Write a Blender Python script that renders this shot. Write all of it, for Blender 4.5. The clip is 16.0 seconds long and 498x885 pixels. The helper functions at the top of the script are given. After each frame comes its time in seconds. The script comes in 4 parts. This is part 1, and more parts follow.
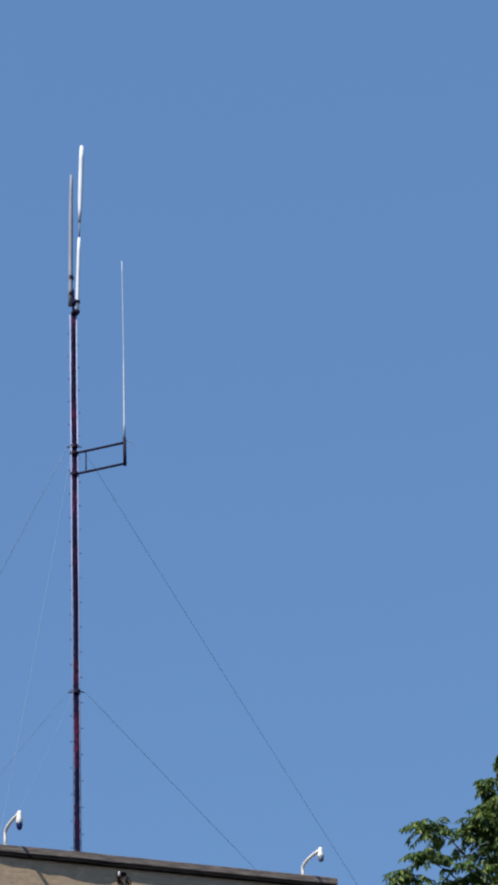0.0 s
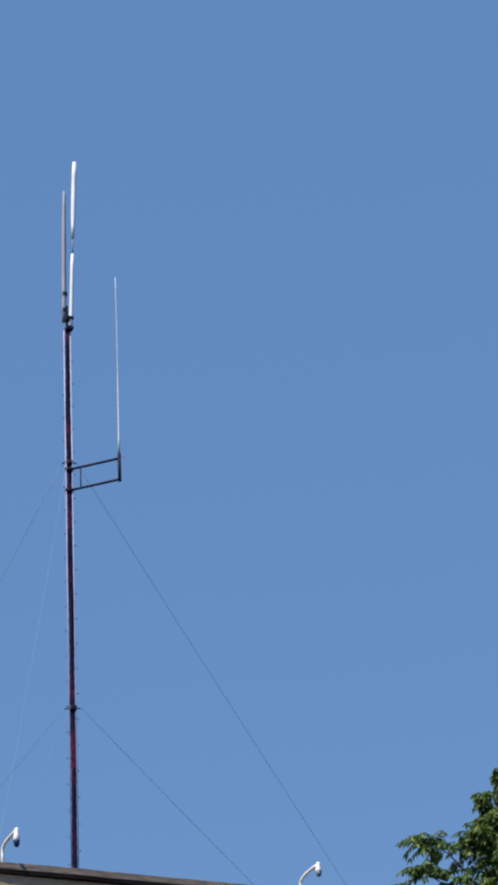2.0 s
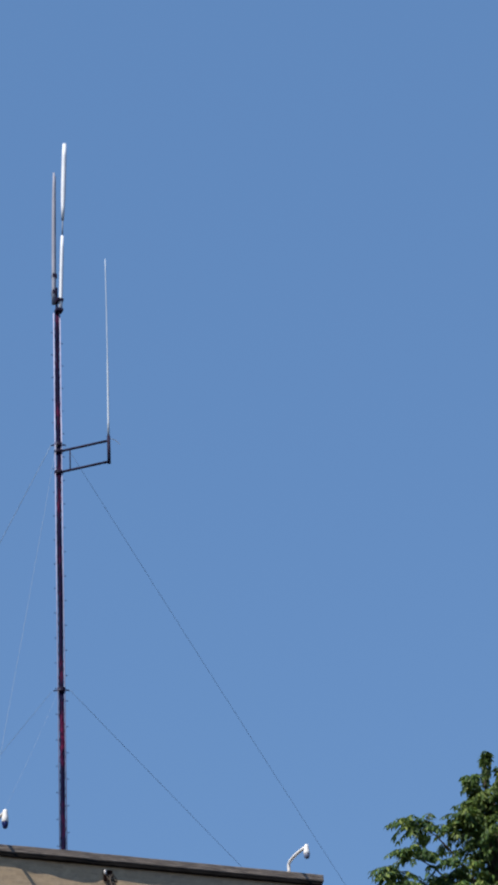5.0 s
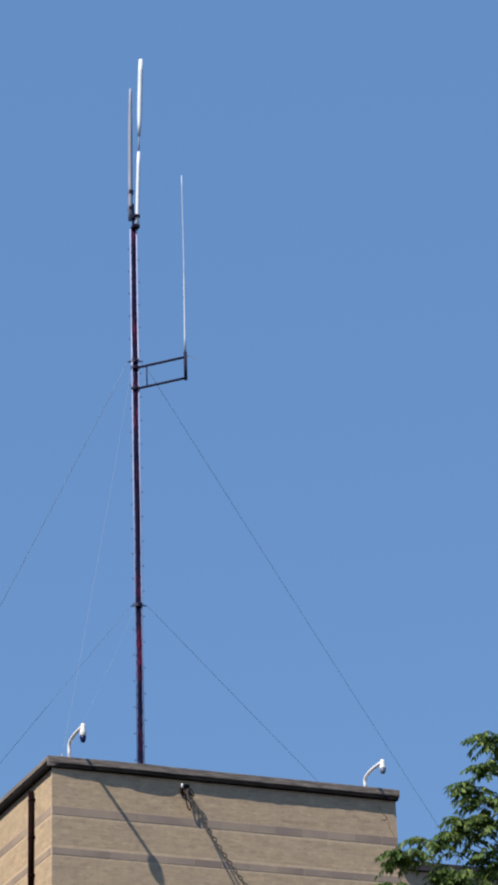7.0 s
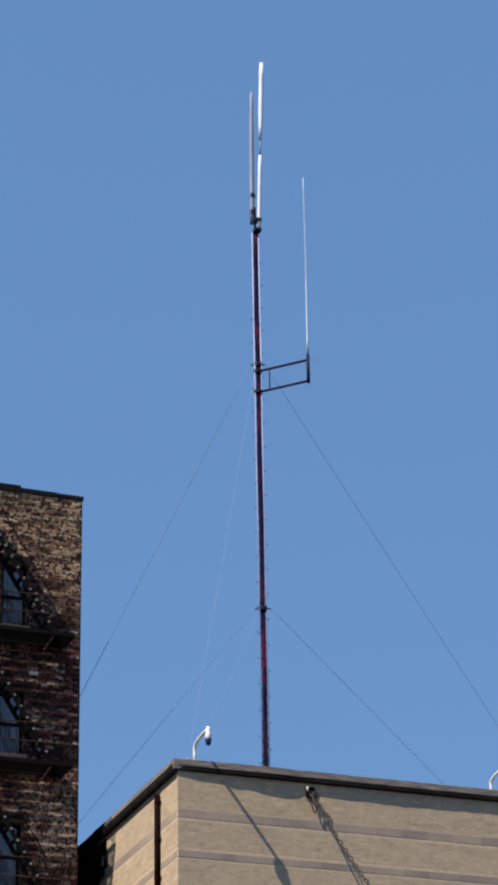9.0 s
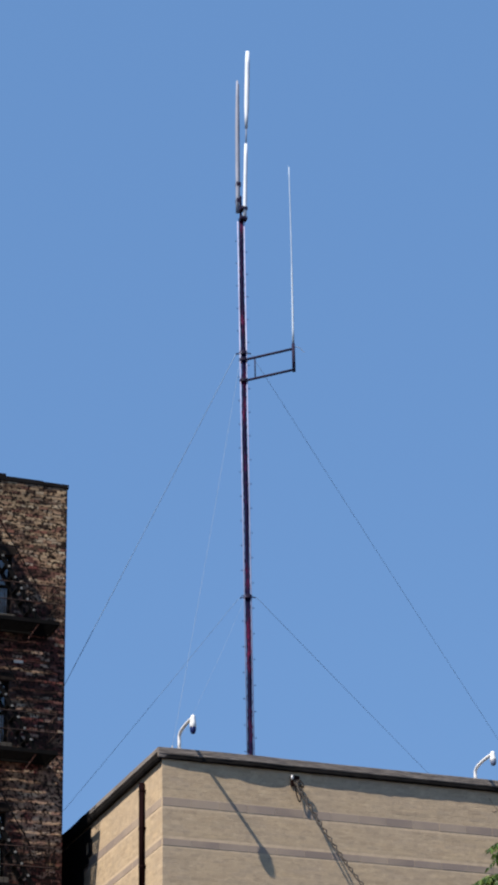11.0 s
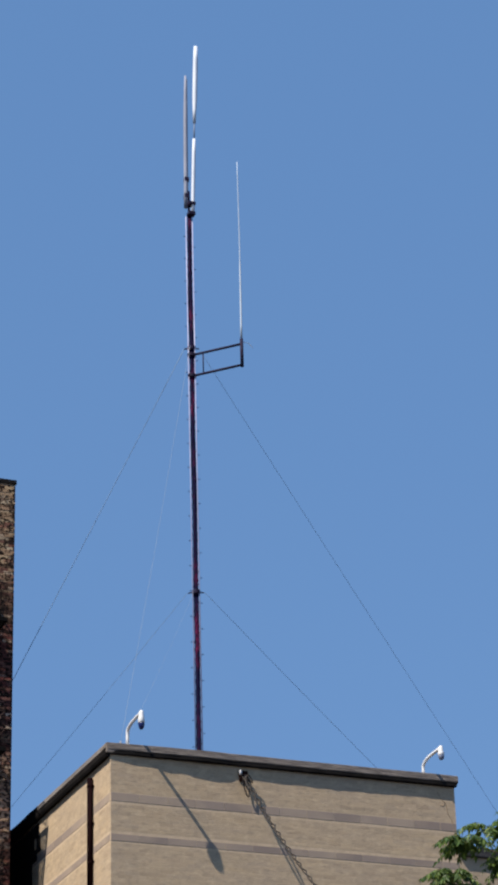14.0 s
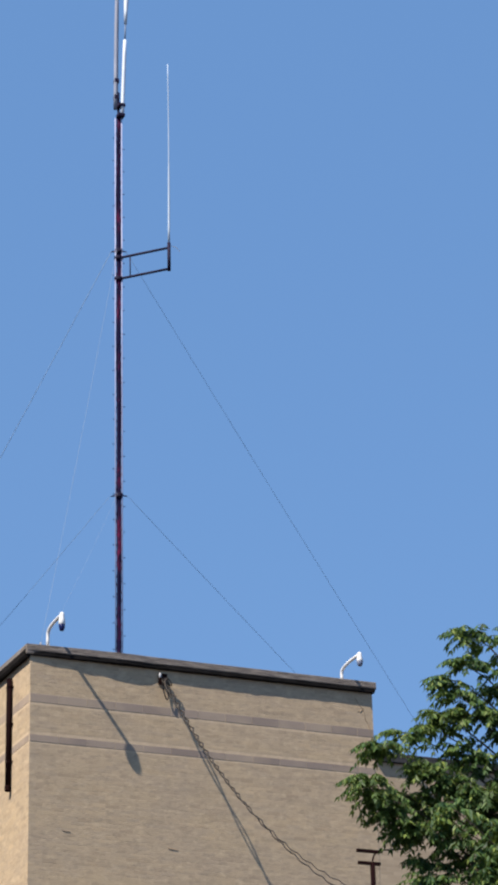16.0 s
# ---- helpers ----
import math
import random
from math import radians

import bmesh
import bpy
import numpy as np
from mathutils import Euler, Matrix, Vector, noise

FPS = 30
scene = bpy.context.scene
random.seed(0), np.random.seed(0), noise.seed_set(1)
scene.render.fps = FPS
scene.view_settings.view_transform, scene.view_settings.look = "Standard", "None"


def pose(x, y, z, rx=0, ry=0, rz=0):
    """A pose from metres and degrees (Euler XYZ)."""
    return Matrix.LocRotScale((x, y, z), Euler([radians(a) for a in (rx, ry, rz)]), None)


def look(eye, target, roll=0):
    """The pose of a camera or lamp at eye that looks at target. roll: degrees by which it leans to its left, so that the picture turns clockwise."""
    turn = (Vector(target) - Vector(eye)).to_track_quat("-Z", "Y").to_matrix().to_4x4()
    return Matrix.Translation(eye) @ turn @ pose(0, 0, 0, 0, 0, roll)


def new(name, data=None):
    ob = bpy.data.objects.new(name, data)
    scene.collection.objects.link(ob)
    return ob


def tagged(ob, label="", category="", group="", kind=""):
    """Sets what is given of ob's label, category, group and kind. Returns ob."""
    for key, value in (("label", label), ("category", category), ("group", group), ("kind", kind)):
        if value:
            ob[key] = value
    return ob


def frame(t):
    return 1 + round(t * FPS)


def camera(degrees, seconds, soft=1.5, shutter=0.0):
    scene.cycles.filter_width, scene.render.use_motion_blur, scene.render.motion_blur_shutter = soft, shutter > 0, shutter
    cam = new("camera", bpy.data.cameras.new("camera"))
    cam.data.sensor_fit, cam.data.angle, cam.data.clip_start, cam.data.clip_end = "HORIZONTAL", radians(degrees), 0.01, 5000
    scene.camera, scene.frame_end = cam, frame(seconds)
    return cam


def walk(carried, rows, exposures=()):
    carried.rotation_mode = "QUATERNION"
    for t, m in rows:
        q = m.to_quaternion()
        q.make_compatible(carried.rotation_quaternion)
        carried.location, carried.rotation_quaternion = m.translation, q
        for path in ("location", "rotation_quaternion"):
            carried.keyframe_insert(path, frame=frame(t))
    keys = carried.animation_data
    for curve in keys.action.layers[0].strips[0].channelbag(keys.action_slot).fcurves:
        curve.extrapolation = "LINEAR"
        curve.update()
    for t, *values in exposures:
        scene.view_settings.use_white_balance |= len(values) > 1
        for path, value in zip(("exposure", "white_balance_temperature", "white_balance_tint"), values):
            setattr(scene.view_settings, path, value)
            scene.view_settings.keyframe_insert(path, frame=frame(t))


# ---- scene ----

# ---- camera and its walk: one standpoint on the street, the phone turns in the hand ----
cam = camera(11.52, 16.0, soft=3.7)
EYE = (0.0, 0.0, 1.6)
ROWS = [
    (0.0, -24.664, 27.371, 2.272),
    (0.5, -24.590, 27.499, 2.371),
    (1.0, -24.601, 27.614, 2.474),
    (1.5, -24.565, 27.785, 2.556),
    (2.0, -24.581, 27.720, 2.701),
    (2.5, -24.581, 27.867, 2.830),
    (3.0, -24.645, 27.915, 2.798),
    (3.5, -24.754, 27.898, 2.709),
    (3.7, -24.798, 27.880, 2.672),
    (5.8, -24.907, 26.536, 2.613),
    (6.0, -24.846, 26.308, 2.619),
    (6.5, -24.845, 25.981, 2.496),
    (6.7, -24.412, 25.825, 2.328),
    (6.9, -23.812, 25.602, 2.055),
    (7.0, -23.293, 25.425, 1.856),
    (7.2, -21.954, 24.975, 1.331),
    (7.3, -21.615, 24.800, 1.041),
    (7.5, -20.831, 24.798, 0.773),
    (8.0, -20.471, 25.015, 0.757),
    (8.5, -20.509, 25.602, 0.840),
    (9.0, -20.550, 25.559, 0.966),
    (9.2, -20.567, 25.613, 0.975),
    (11.3, -20.958, 25.119, 0.987),
    (11.5, -20.982, 24.978, 0.982),
    (12.0, -21.030, 24.760, 1.090),
    (12.5, -21.085, 24.745, 1.041),
    (13.0, -21.311, 24.817, 1.046),
    (13.5, -21.620, 25.010, 1.247),
    (14.0, -21.988, 25.155, 1.535),
    (14.5, -22.282, 25.046, 1.806),
    (14.7, -22.849, 24.827, 2.031),
    (14.9, -23.376, 24.441, 2.120),
    (15.0, -23.685, 24.061, 2.078),
    (15.2, -24.152, 23.325, 1.962),
    (15.5, -24.449, 22.785, 1.753),
    (15.7, -24.348, 22.672, 1.739),
    (16.0, -24.031, 22.902, 1.246),
]
EXPOSURES = [(0.0, 0.42), (3.5, 0.4), (6.5, 0.4), (7.0, 0.52), (7.5, 0.64), (8.0, 0.63), (9.0, 0.48), (11.5, 0.63), (12.5, 0.6), (13.5, 0.46), (14.5, 0.5), (15.0, 0.58), (15.5, 0.64), (16.0, 0.68)]
walk(cam, [(t, pose(*EYE, 90 + pitch, roll, yaw)) for t, yaw, pitch, roll in ROWS], EXPOSURES)

# ---- sky and sun ----
SUN = Vector((-2.5, -1.0, 3.4)).normalized()
world = bpy.data.worlds.new("sky")
scene.world = world
world.use_nodes = True
wn = world.node_tree.nodes
sky = wn.new("ShaderNodeTexSky")
sky.sky_type = "NISHITA"
sky.sun_disc = False
sky.sun_elevation = math.asin(SUN.z)
sky.sun_rotation = math.atan2(SUN.x, SUN.y) % (2 * math.pi)
sky.altitude = 50.0
sky.air_density = 1.0
sky.dust_density = 0.0
sky.ozone_density = 2.0
# clear deep-blue summer air: the sky model evened out with its own mean blue
even = wn.new("ShaderNodeMix")
even.data_type = "RGBA"
even.inputs[0].default_value = 0.7
even.inputs[7].default_value = (1.14, 2.51, 5.23, 1.0)
wn["Background"].inputs["Strength"].default_value = 0.085
world.node_tree.links.new(sky.outputs[0], even.inputs[6])
world.node_tree.links.new(even.outputs[2], wn["Background"].inputs["Color"])
sun_data = bpy.data.lights.new("sun", "SUN")
sun_data.energy = 5.0
sun_data.angle = radians(0.53)
sun_data.color = (1.0, 0.91, 0.79)
sun = new("sun", sun_data)
sun.matrix_world = look(SUN * 200, (0, 0, 0))

# ---- small tools ----


def link(name, bm, material, smooth=False):
    mesh = bpy.data.meshes.new(name)
    bm.to_mesh(mesh)
    bm.free()
    if smooth:
        mesh.shade_smooth()
    for m in material if isinstance(material, (list, tuple)) else (material,):
        mesh.materials.append(m)
    return new(name, mesh)


def part(name, bm, material, parent, label="", smooth=False):
    """One mesh object under a thing or a part."""
    ob = link(name, bm, material, smooth)
    ob.parent = parent
    return tagged(ob, label)


def thing(name, at, label, category, group="", kind=""):
    ob = new(name)
    ob.location = at
    ob.empty_display_size = 0.2
    return tagged(ob, label, category, group, kind)


def box(bm, lo, hi, bevel=0.0, m=None):
    lo, hi = Vector(lo), Vector(hi)
    mat = Matrix.Translation((lo + hi) / 2) @ Matrix.Diagonal((*(hi - lo), 1))
    made = bmesh.ops.create_cube(bm, size=1, matrix=mat)["verts"]
    if bevel:
        edges = list({e for v in made for e in v.link_edges})
        made = bmesh.ops.bevel(bm, geom=edges, offset=bevel, segments=2, affect="EDGES", profile=0.6)["verts"]
    if m is not None:
        bmesh.ops.transform(bm, matrix=m, verts=made)
    return made


def tube(bm, points, radius, sides=8, caps=True):
    """A tube through points; radius is one number or one per point."""
    pts = [Vector(p) for p in points]
    radii = radius if isinstance(radius, (list, tuple)) else [radius] * len(pts)
    rings = []
    side = None
    for i, p in enumerate(pts):
        d = (pts[min(i + 1, len(pts) - 1)] - pts[max(i - 1, 0)]).normalized()
        if side is None:
            side = d.orthogonal().normalized()
        side = (side - d * side.dot(d)).normalized()
        up = d.cross(side)
        rings.append([bm.verts.new(p + radii[i] * (math.cos(a) * side + math.sin(a) * up))
                      for a in (2 * math.pi * k / sides for k in range(sides))])
    for a, b in zip(rings, rings[1:]):
        for k in range(sides):
            bm.faces.new((a[k], a[(k + 1) % sides], b[(k + 1) % sides], b[k]))
    if caps:
        bm.faces.new(rings[0][::-1])
        bm.faces.new(rings[-1])
    return rings


def lathe(bm, profile, at, sides=20):
    """A turned body round a vertical axis: profile rows are (radius, height)."""
    at = Vector(at)
    rings = [[bm.verts.new(at + Vector((r * math.cos(a), r * math.sin(a), z)))
              for a in (2 * math.pi * k / sides for k in range(sides))] for r, z in profile]
    for a, b in zip(rings, rings[1:]):
        for k in range(sides):
            bm.faces.new((a[k], a[(k + 1) % sides], b[(k + 1) % sides], b[k]))
    bm.faces.new(rings[0][::-1])
    bm.faces.new(rings[-1])


def ramp(x, knots):
    """Smooth value at x between knots of (x, value)."""
    for (x0, v0), (x1, v1) in zip(knots, knots[1:]):
        if x <= x1:
            s = min(max((x - x0) / (x1 - x0), 0), 1)
            s = s * s * (3 - 2 * s)
            return v0 + (v1 - v0) * s
    return knots[-1][1]


# ---- materials ----


class Nodes:
    """A short way to write node materials."""

    def __init__(self, name):
        self.mat = bpy.data.materials.new(name)
        self.mat.use_nodes = True
        self.tree = self.mat.node_tree
        self.bsdf = self.tree.nodes["Principled BSDF"]

    def add(self, kind, inputs=None, data_type="", blend_type="", operation=""):
        n = self.tree.nodes.new("ShaderNode" + kind)
        if data_type:
            n.data_type = data_type
        if blend_type:
            n.blend_type = blend_type
        if operation:
            n.operation = operation
        for k, v in (inputs or {}).items():
            self.put(n, k, v)
        return n

    def put(self, node, key, value):
        if isinstance(value, bpy.types.NodeSocket):
            self.tree.links.new(value, node.inputs[key])
        else:
            node.inputs[key].default_value = value

    def coords(self, scale=(1, 1, 1)):
        g = self.add("NewGeometry")
        return self.add("Mapping", {"Vector": g.outputs["Position"], "Scale": scale}).outputs[0]

    def noise(self, scale, detail=4.0, vector=None, rough=0.55):
        return self.add("TexNoise", {"Vector": vector or self.coords(), "Scale": scale, "Detail": detail, "Roughness": rough}).outputs["Fac"]

    def mix(self, fac, a, b, blend="MIX"):
        n = self.add("Mix", data_type="RGBA", blend_type=blend)
        for sock, v in ((n.inputs[0], fac), (n.inputs[6], a), (n.inputs[7], b)):
            if isinstance(v, bpy.types.NodeSocket):
                self.tree.links.new(v, sock)
            else:
                sock.default_value = v if not isinstance(v, tuple) else (*v, 1)[:4]
        return n.outputs[2]

    def span(self, value, lo, hi, a=0.0, b=1.0):
        n = self.add("MapRange", {"From Min": lo, "From Max": hi, "To Min": a, "To Max": b})
        self.put(n, "Value", value)
        return n.outputs[0]

    def pick(self, value, stops):
        n = self.add("ValToRGB")
        e = n.color_ramp.elements
        while len(e) < len(stops):
            e.new(0.5)
        for el, (p, c) in zip(e, stops):
            el.position, el.color = p, (*c, 1)
        self.tree.links.new(value, n.inputs[0])
        return n.outputs[0]

    def done(self, color, rough=0.7, metal=0.0, bump=None, depth=0.01, strength=0.5, gloss=0.3):
        self.put(self.bsdf, "Base Color", color if not isinstance(color, tuple) else (*color, 1))
        self.put(self.bsdf, "Roughness", rough)
        self.bsdf.inputs["Metallic"].default_value = metal
        self.bsdf.inputs["Specular IOR Level"].default_value = gloss
        if bump is not None:
            n = self.add("Bump", {"Height": bump, "Distance": depth, "Strength": strength})
            self.tree.links.new(n.outputs[0], self.bsdf.inputs["Normal"])
        return self.mat


def tan_brick(name, single):
    n = Nodes(name)
    rnd = n.add("ObjectInfo").outputs["Random"] if single else n.add("NewGeometry").outputs["Random Per Island"]
    base = n.pick(rnd, [(0.0, (0.400, 0.305, 0.205)), (0.22, (0.470, 0.360, 0.242)), (0.5, (0.505, 0.388, 0.258)), (0.75, (0.440, 0.345, 0.244)), (0.9, (0.535, 0.405, 0.265)), (1.0, (0.375, 0.285, 0.195))])
    stain = n.noise(0.5, 5.0, n.coords((1, 1, 1.6)))
    col = n.mix(n.span(stain, 0.42, 0.66, 0, 0.6), base, (0.405, 0.322, 0.240))
    smear = n.noise(1.0, 4.0, n.coords((1.5, 1.5, 7)))
    col = n.mix(n.span(smear, 0.46, 0.70, 0, 0.28), col, (0.345, 0.275, 0.190))
    warm = n.noise(0.9, 3.0, n.coords((0.8, 0.8, 3.0)))
    col = n.mix(n.span(warm, 0.50, 0.72, 0, 0.4), col, (0.560, 0.425, 0.260))
    streak = n.noise(1.0, 3.0, n.coords((5, 5, 0.35)))
    col = n.mix(n.span(streak, 0.55, 0.8, 0, 0.2), col, (0.316, 0.265, 0.205))
    blot = n.noise(1.0, 3.0, n.coords((6.0, 6.0, 12)), 0.6)
    col = n.mix(n.span(blot, 0.51, 0.66, 0, 0.5), col, (0.290, 0.232, 0.170))
    pale = n.noise(1.0, 3.0, n.coords((5.0, 5.0, 9.5)), 0.6)
    col = n.mix(n.span(pale, 0.53, 0.68, 0, 0.5), col, (0.610, 0.478, 0.325))
    grain = n.noise(60, 4.0)
    col = n.mix(n.span(grain, 0.3, 0.7, 0, 0.2), col, (0.298, 0.233, 0.170))
    col = n.mix(1.0, col, (0.955, 0.945, 0.93), "MULTIPLY")
    rough = n.add("Math", {0: blot, 1: grain}, operation="ADD").outputs[0]
    return n.done(col, 0.88, bump=rough, depth=0.006)


def plain_brick_wall(name, color, mortar, width, row, gap):
    """Brickwork that is never seen near: courses drawn by the material."""
    n = Nodes(name)
    pos = n.add("SeparateXYZ", {"Vector": n.add("NewGeometry").outputs["Position"]})
    along = n.add("Math", {0: pos.outputs[0], 1: pos.outputs[1]}, operation="ADD").outputs[0]
    uv = n.add("CombineXYZ", {"X": along, "Y": pos.outputs[2]}).outputs[0]
    b = n.add("TexBrick", {"Vector": uv, "Scale": 1.0, "Brick Width": width, "Row Height": row, "Mortar Size": gap,
                           "Color1": (*color, 1), "Color2": (*[c * 0.8 for c in color], 1), "Mortar": (*mortar, 1)})
    stain = n.noise(0.6, 5.0)
    col = n.mix(n.span(stain, 0.4, 0.75, 0, 0.4), b.outputs["Color"], tuple(c * 0.6 for c in color))
    return n.done(col, 0.9, bump=b.outputs["Fac"], depth=-0.004)


def mottled(name, a, b, scale, rough=0.8, metal=0.0, depth=0.003, stretch=(1, 1, 1), third=None, gloss=0.3):
    n = Nodes(name)
    f = n.noise(scale, 6.0, n.coords(stretch))
    col = n.mix(n.span(f, 0.35, 0.65), a, b)
    fine = n.noise(scale * 9, 3.0, n.coords(stretch))
    col = n.mix(n.span(fine, 0.4, 0.75, 0, 0.35), col, third or tuple(0.6 * c for c in a))
    r = n.span(f, 0.3, 0.7, max(rough - 0.08, 0.05), min(rough + 0.08, 1))
    return n.done(col, r, metal, fine, depth, gloss=gloss)


def block_material():
    n = Nodes("grey split block")
    rnd = n.add("ObjectInfo").outputs["Random"]
    base = n.pick(rnd, [(0.0, (0.236, 0.187, 0.160)), (0.5, (0.282, 0.224, 0.188)), (1.0, (0.326, 0.258, 0.208))])
    grain = n.noise(45, 5.0)
    col = n.mix(n.span(grain, 0.35, 0.7, 0, 0.3), base, (0.206, 0.166, 0.138))
    stain = n.noise(0.7, 4.0)
    col = n.mix(n.span(stain, 0.46, 0.66, 0, 0.6), col, (0.42, 0.33, 0.24))
    return n.done(col, 0.9, bump=grain, depth=0.006)


def old_brick(name, single):
    """Sooty dark red brick that turns buff under the parapet and in a zone lower down."""
    n = Nodes(name)
    rnd = n.add("ObjectInfo").outputs["Random"] if single else n.add("NewGeometry").outputs["Random Per Island"]
    dark = n.pick(rnd, [(0.0, (0.020, 0.012, 0.011)), (0.25, (0.070, 0.028, 0.025)), (0.5, (0.175, 0.055, 0.046)), (0.65, (0.070, 0.030, 0.027)), (0.86, (0.200, 0.092, 0.072)), (1.0, (0.480, 0.345, 0.255))])
    buff = n.pick(rnd, [(0.0, (0.036, 0.022, 0.017)), (0.2, (0.300, 0.192, 0.120)), (0.5, (0.480, 0.348, 0.216)), (0.65, (0.228, 0.102, 0.072)), (0.8, (0.120, 0.072, 0.054)), (1.0, (0.624, 0.492, 0.336))])
    z = n.add("SeparateXYZ", {"Vector": n.add("NewGeometry").outputs["Position"]}).outputs[2]
    wob = n.noise(1.2, 3.0)
    high = n.add("Math", {0: z, 1: n.span(wob, 0.3, 0.7, -1.0, 1.0)}, operation="ADD").outputs[0]
    col = n.mix(n.span(high, 22.3, 23.4), dark, buff)
    low_buff = n.add("Math", {0: n.span(high, 16.8, 17.4, 0, 0.95), 1: n.span(high, 17.6, 18.3, 1, 0)}, operation="MULTIPLY").outputs[0]
    col = n.mix(low_buff, col, n.mix(0.5, buff, (0.48, 0.32, 0.23)))
    pale = n.noise(1.7, 3.0, n.coords((0.8, 1, 2.6)))
    col = n.mix(n.span(pale, 0.52, 0.64, 0, 0.75), col, buff)
    soot = n.noise(1.6, 5.0, n.coords((1, 1, 1.2)))
    col = n.mix(n.span(soot, 0.48, 0.62, 0, 0.45), col, (0.012, 0.009, 0.008))
    fleck = n.noise(13.0, 3.0, n.coords((1, 1, 1.1)), 0.6)
    col = n.mix(n.span(fleck, 0.49, 0.56, 0, 0.94), col, (0.012, 0.008, 0.007))
    grain = n.noise(50, 4.0)
    col = n.mix(n.span(grain, 0.4, 0.7, 0, 0.3), col, (0.03, 0.02, 0.018))
    return n.done(col, 0.95, bump=fleck, depth=0.02, gloss=0.08)


def maroon_material():
    """Near-black with maroon paint left in stretches up the mast."""
    n = Nodes("flaked maroon over black")
    f = n.noise(1.1, 3.0, n.coords((0.15, 0.15, 1.0)))
    col = n.mix(n.span(f, 0.49, 0.62), (0.004, 0.002, 0.030), (0.085, 0.006, 0.040))
    z = n.add("SeparateXYZ", {"Vector": n.add("NewGeometry").outputs["Position"]}).outputs[2]
    ragged = n.add("Math", {0: z, 1: n.span(n.noise(6.0, 3.0), 0.3, 0.7, -0.3, 0.3)}, operation="ADD").outputs[0]
    for lo, hi in ((20.6, 22.1), (26.95, 27.5)):
        kept = n.add("Math", {0: n.span(ragged, lo - 0.2, lo + 0.2), 1: n.span(ragged, hi - 0.2, hi + 0.2, 1, 0)}, operation="MULTIPLY").outputs[0]
        col = n.mix(n.add("Math", {0: kept, 1: 0.42}, operation="MULTIPLY").outputs[0], col, (0.21, 0.016, 0.065))
    fine = n.noise(9, 3.0, n.coords((1, 1, 0.5)))
    col = n.mix(n.span(fine, 0.40, 0.56, 0, 0.9), col, (0.003, 0.002, 0.024))
    return n.done(col, 0.75, bump=fine, depth=0.002, gloss=0.1)


def leaf_material():
    n = Nodes("locust leaf")
    rnd = n.add("NewGeometry").outputs["Random Per Island"]
    col = n.pick(rnd, [(0.0, (0.016, 0.046, 0.022)), (0.4, (0.045, 0.100, 0.036)), (0.78, (0.10, 0.175, 0.046)), (1.0, (0.24, 0.30, 0.08))])
    patch = n.noise(0.9, 2.0)
    col = n.mix(n.span(patch, 0.4, 0.7, 0, 0.5), col, (0.10, 0.13, 0.02))
    n.done(col, 0.5, gloss=0.28)
    tr = n.add("BsdfTranslucent", {"Color": n.mix(0.5, col, (0.16, 0.22, 0.02))})
    mixer = n.add("MixShader", {0: 0.36, 1: n.bsdf.outputs[0], 2: tr.outputs[0]})
    n.tree.links.new(mixer.outputs[0], n.tree.nodes["Material Output"].inputs["Surface"])
    return n.mat


TAN_ONE, TAN_MANY = tan_brick("buff brick", True), tan_brick("buff brickwork", False)
TAN_FAR = plain_brick_wall("buff brick wall", (0.465, 0.358, 0.246), (0.419, 0.326, 0.233), 0.3, 0.0813, 0.006)
TAN_MORTAR = mottled("buff mortar", (0.470, 0.362, 0.250), (0.560, 0.432, 0.300), 8, 0.95)
BLOCK = block_material()
COPING = mottled("weathered coping metal", (0.10, 0.086, 0.078), (0.28, 0.242, 0.215), 4.2, 0.75, 0.0, 0.012, (0.7, 1, 6), (0.03, 0.027, 0.026), 0.15)
COPING_PALE = mottled("paler side coping metal", (0.17, 0.152, 0.142), (0.24, 0.218, 0.205), 2.0, 0.7, 0.0, 0.004, (1, 0.6, 2), (0.11, 0.098, 0.09), 0.15)
OLD_ONE, OLD_MANY = old_brick("sooty brick", True), old_brick("sooty brickwork", False)
OLD_FAR = plain_brick_wall("sooty brick wall", (0.06, 0.028, 0.02), (0.03, 0.022, 0.02), 0.215, 0.075, 0.01)
OLD_MORTAR = mottled("sooty mortar", (0.012, 0.009, 0.008), (0.03, 0.022, 0.018), 6, 0.95, gloss=0.05)
TAR = mottled("roofing tar", (0.010, 0.009, 0.009), (0.018, 0.016, 0.016), 3, 0.95, gloss=0.04)
SLATE = mottled("slate black coping", (0.030, 0.030, 0.034), (0.065, 0.062, 0.064), 3, 0.85, 0.0, 0.006, (0.7, 1, 4), gloss=0.1)
BLACK_IRON = mottled("black painted iron", (0.004, 0.004, 0.004), (0.008, 0.007, 0.007), 5, 0.8, gloss=0.06)
RUST_IRON = mottled("rust brown iron", (0.026, 0.009, 0.007), (0.010, 0.004, 0.004), 4, 0.85, 0.0, 0.002, (1, 1, 0.4), gloss=0.08)
RUST_BARE = mottled("flaking red rust", (0.12, 0.055, 0.045), (0.22, 0.11, 0.085), 7, 0.9, 0.0, 0.003)
PIPE_IRON = mottled("old maroon pipe paint", (0.013, 0.004, 0.004), (0.006, 0.002, 0.003), 4, 0.9, 0.0, 0.002, (1, 1, 0.4), gloss=0.05)
RUST_DULL = mottled("dark rusted paint", (0.02, 0.012, 0.010), (0.06, 0.034, 0.028), 6, 0.9, 0.0, 0.002)
# pale grey of the added discs that stand for light between stair treads
GAP_LIGHT = mottled("pale tread gap light", (0.11, 0.11, 0.105), (0.24, 0.23, 0.22), 7, 0.7)
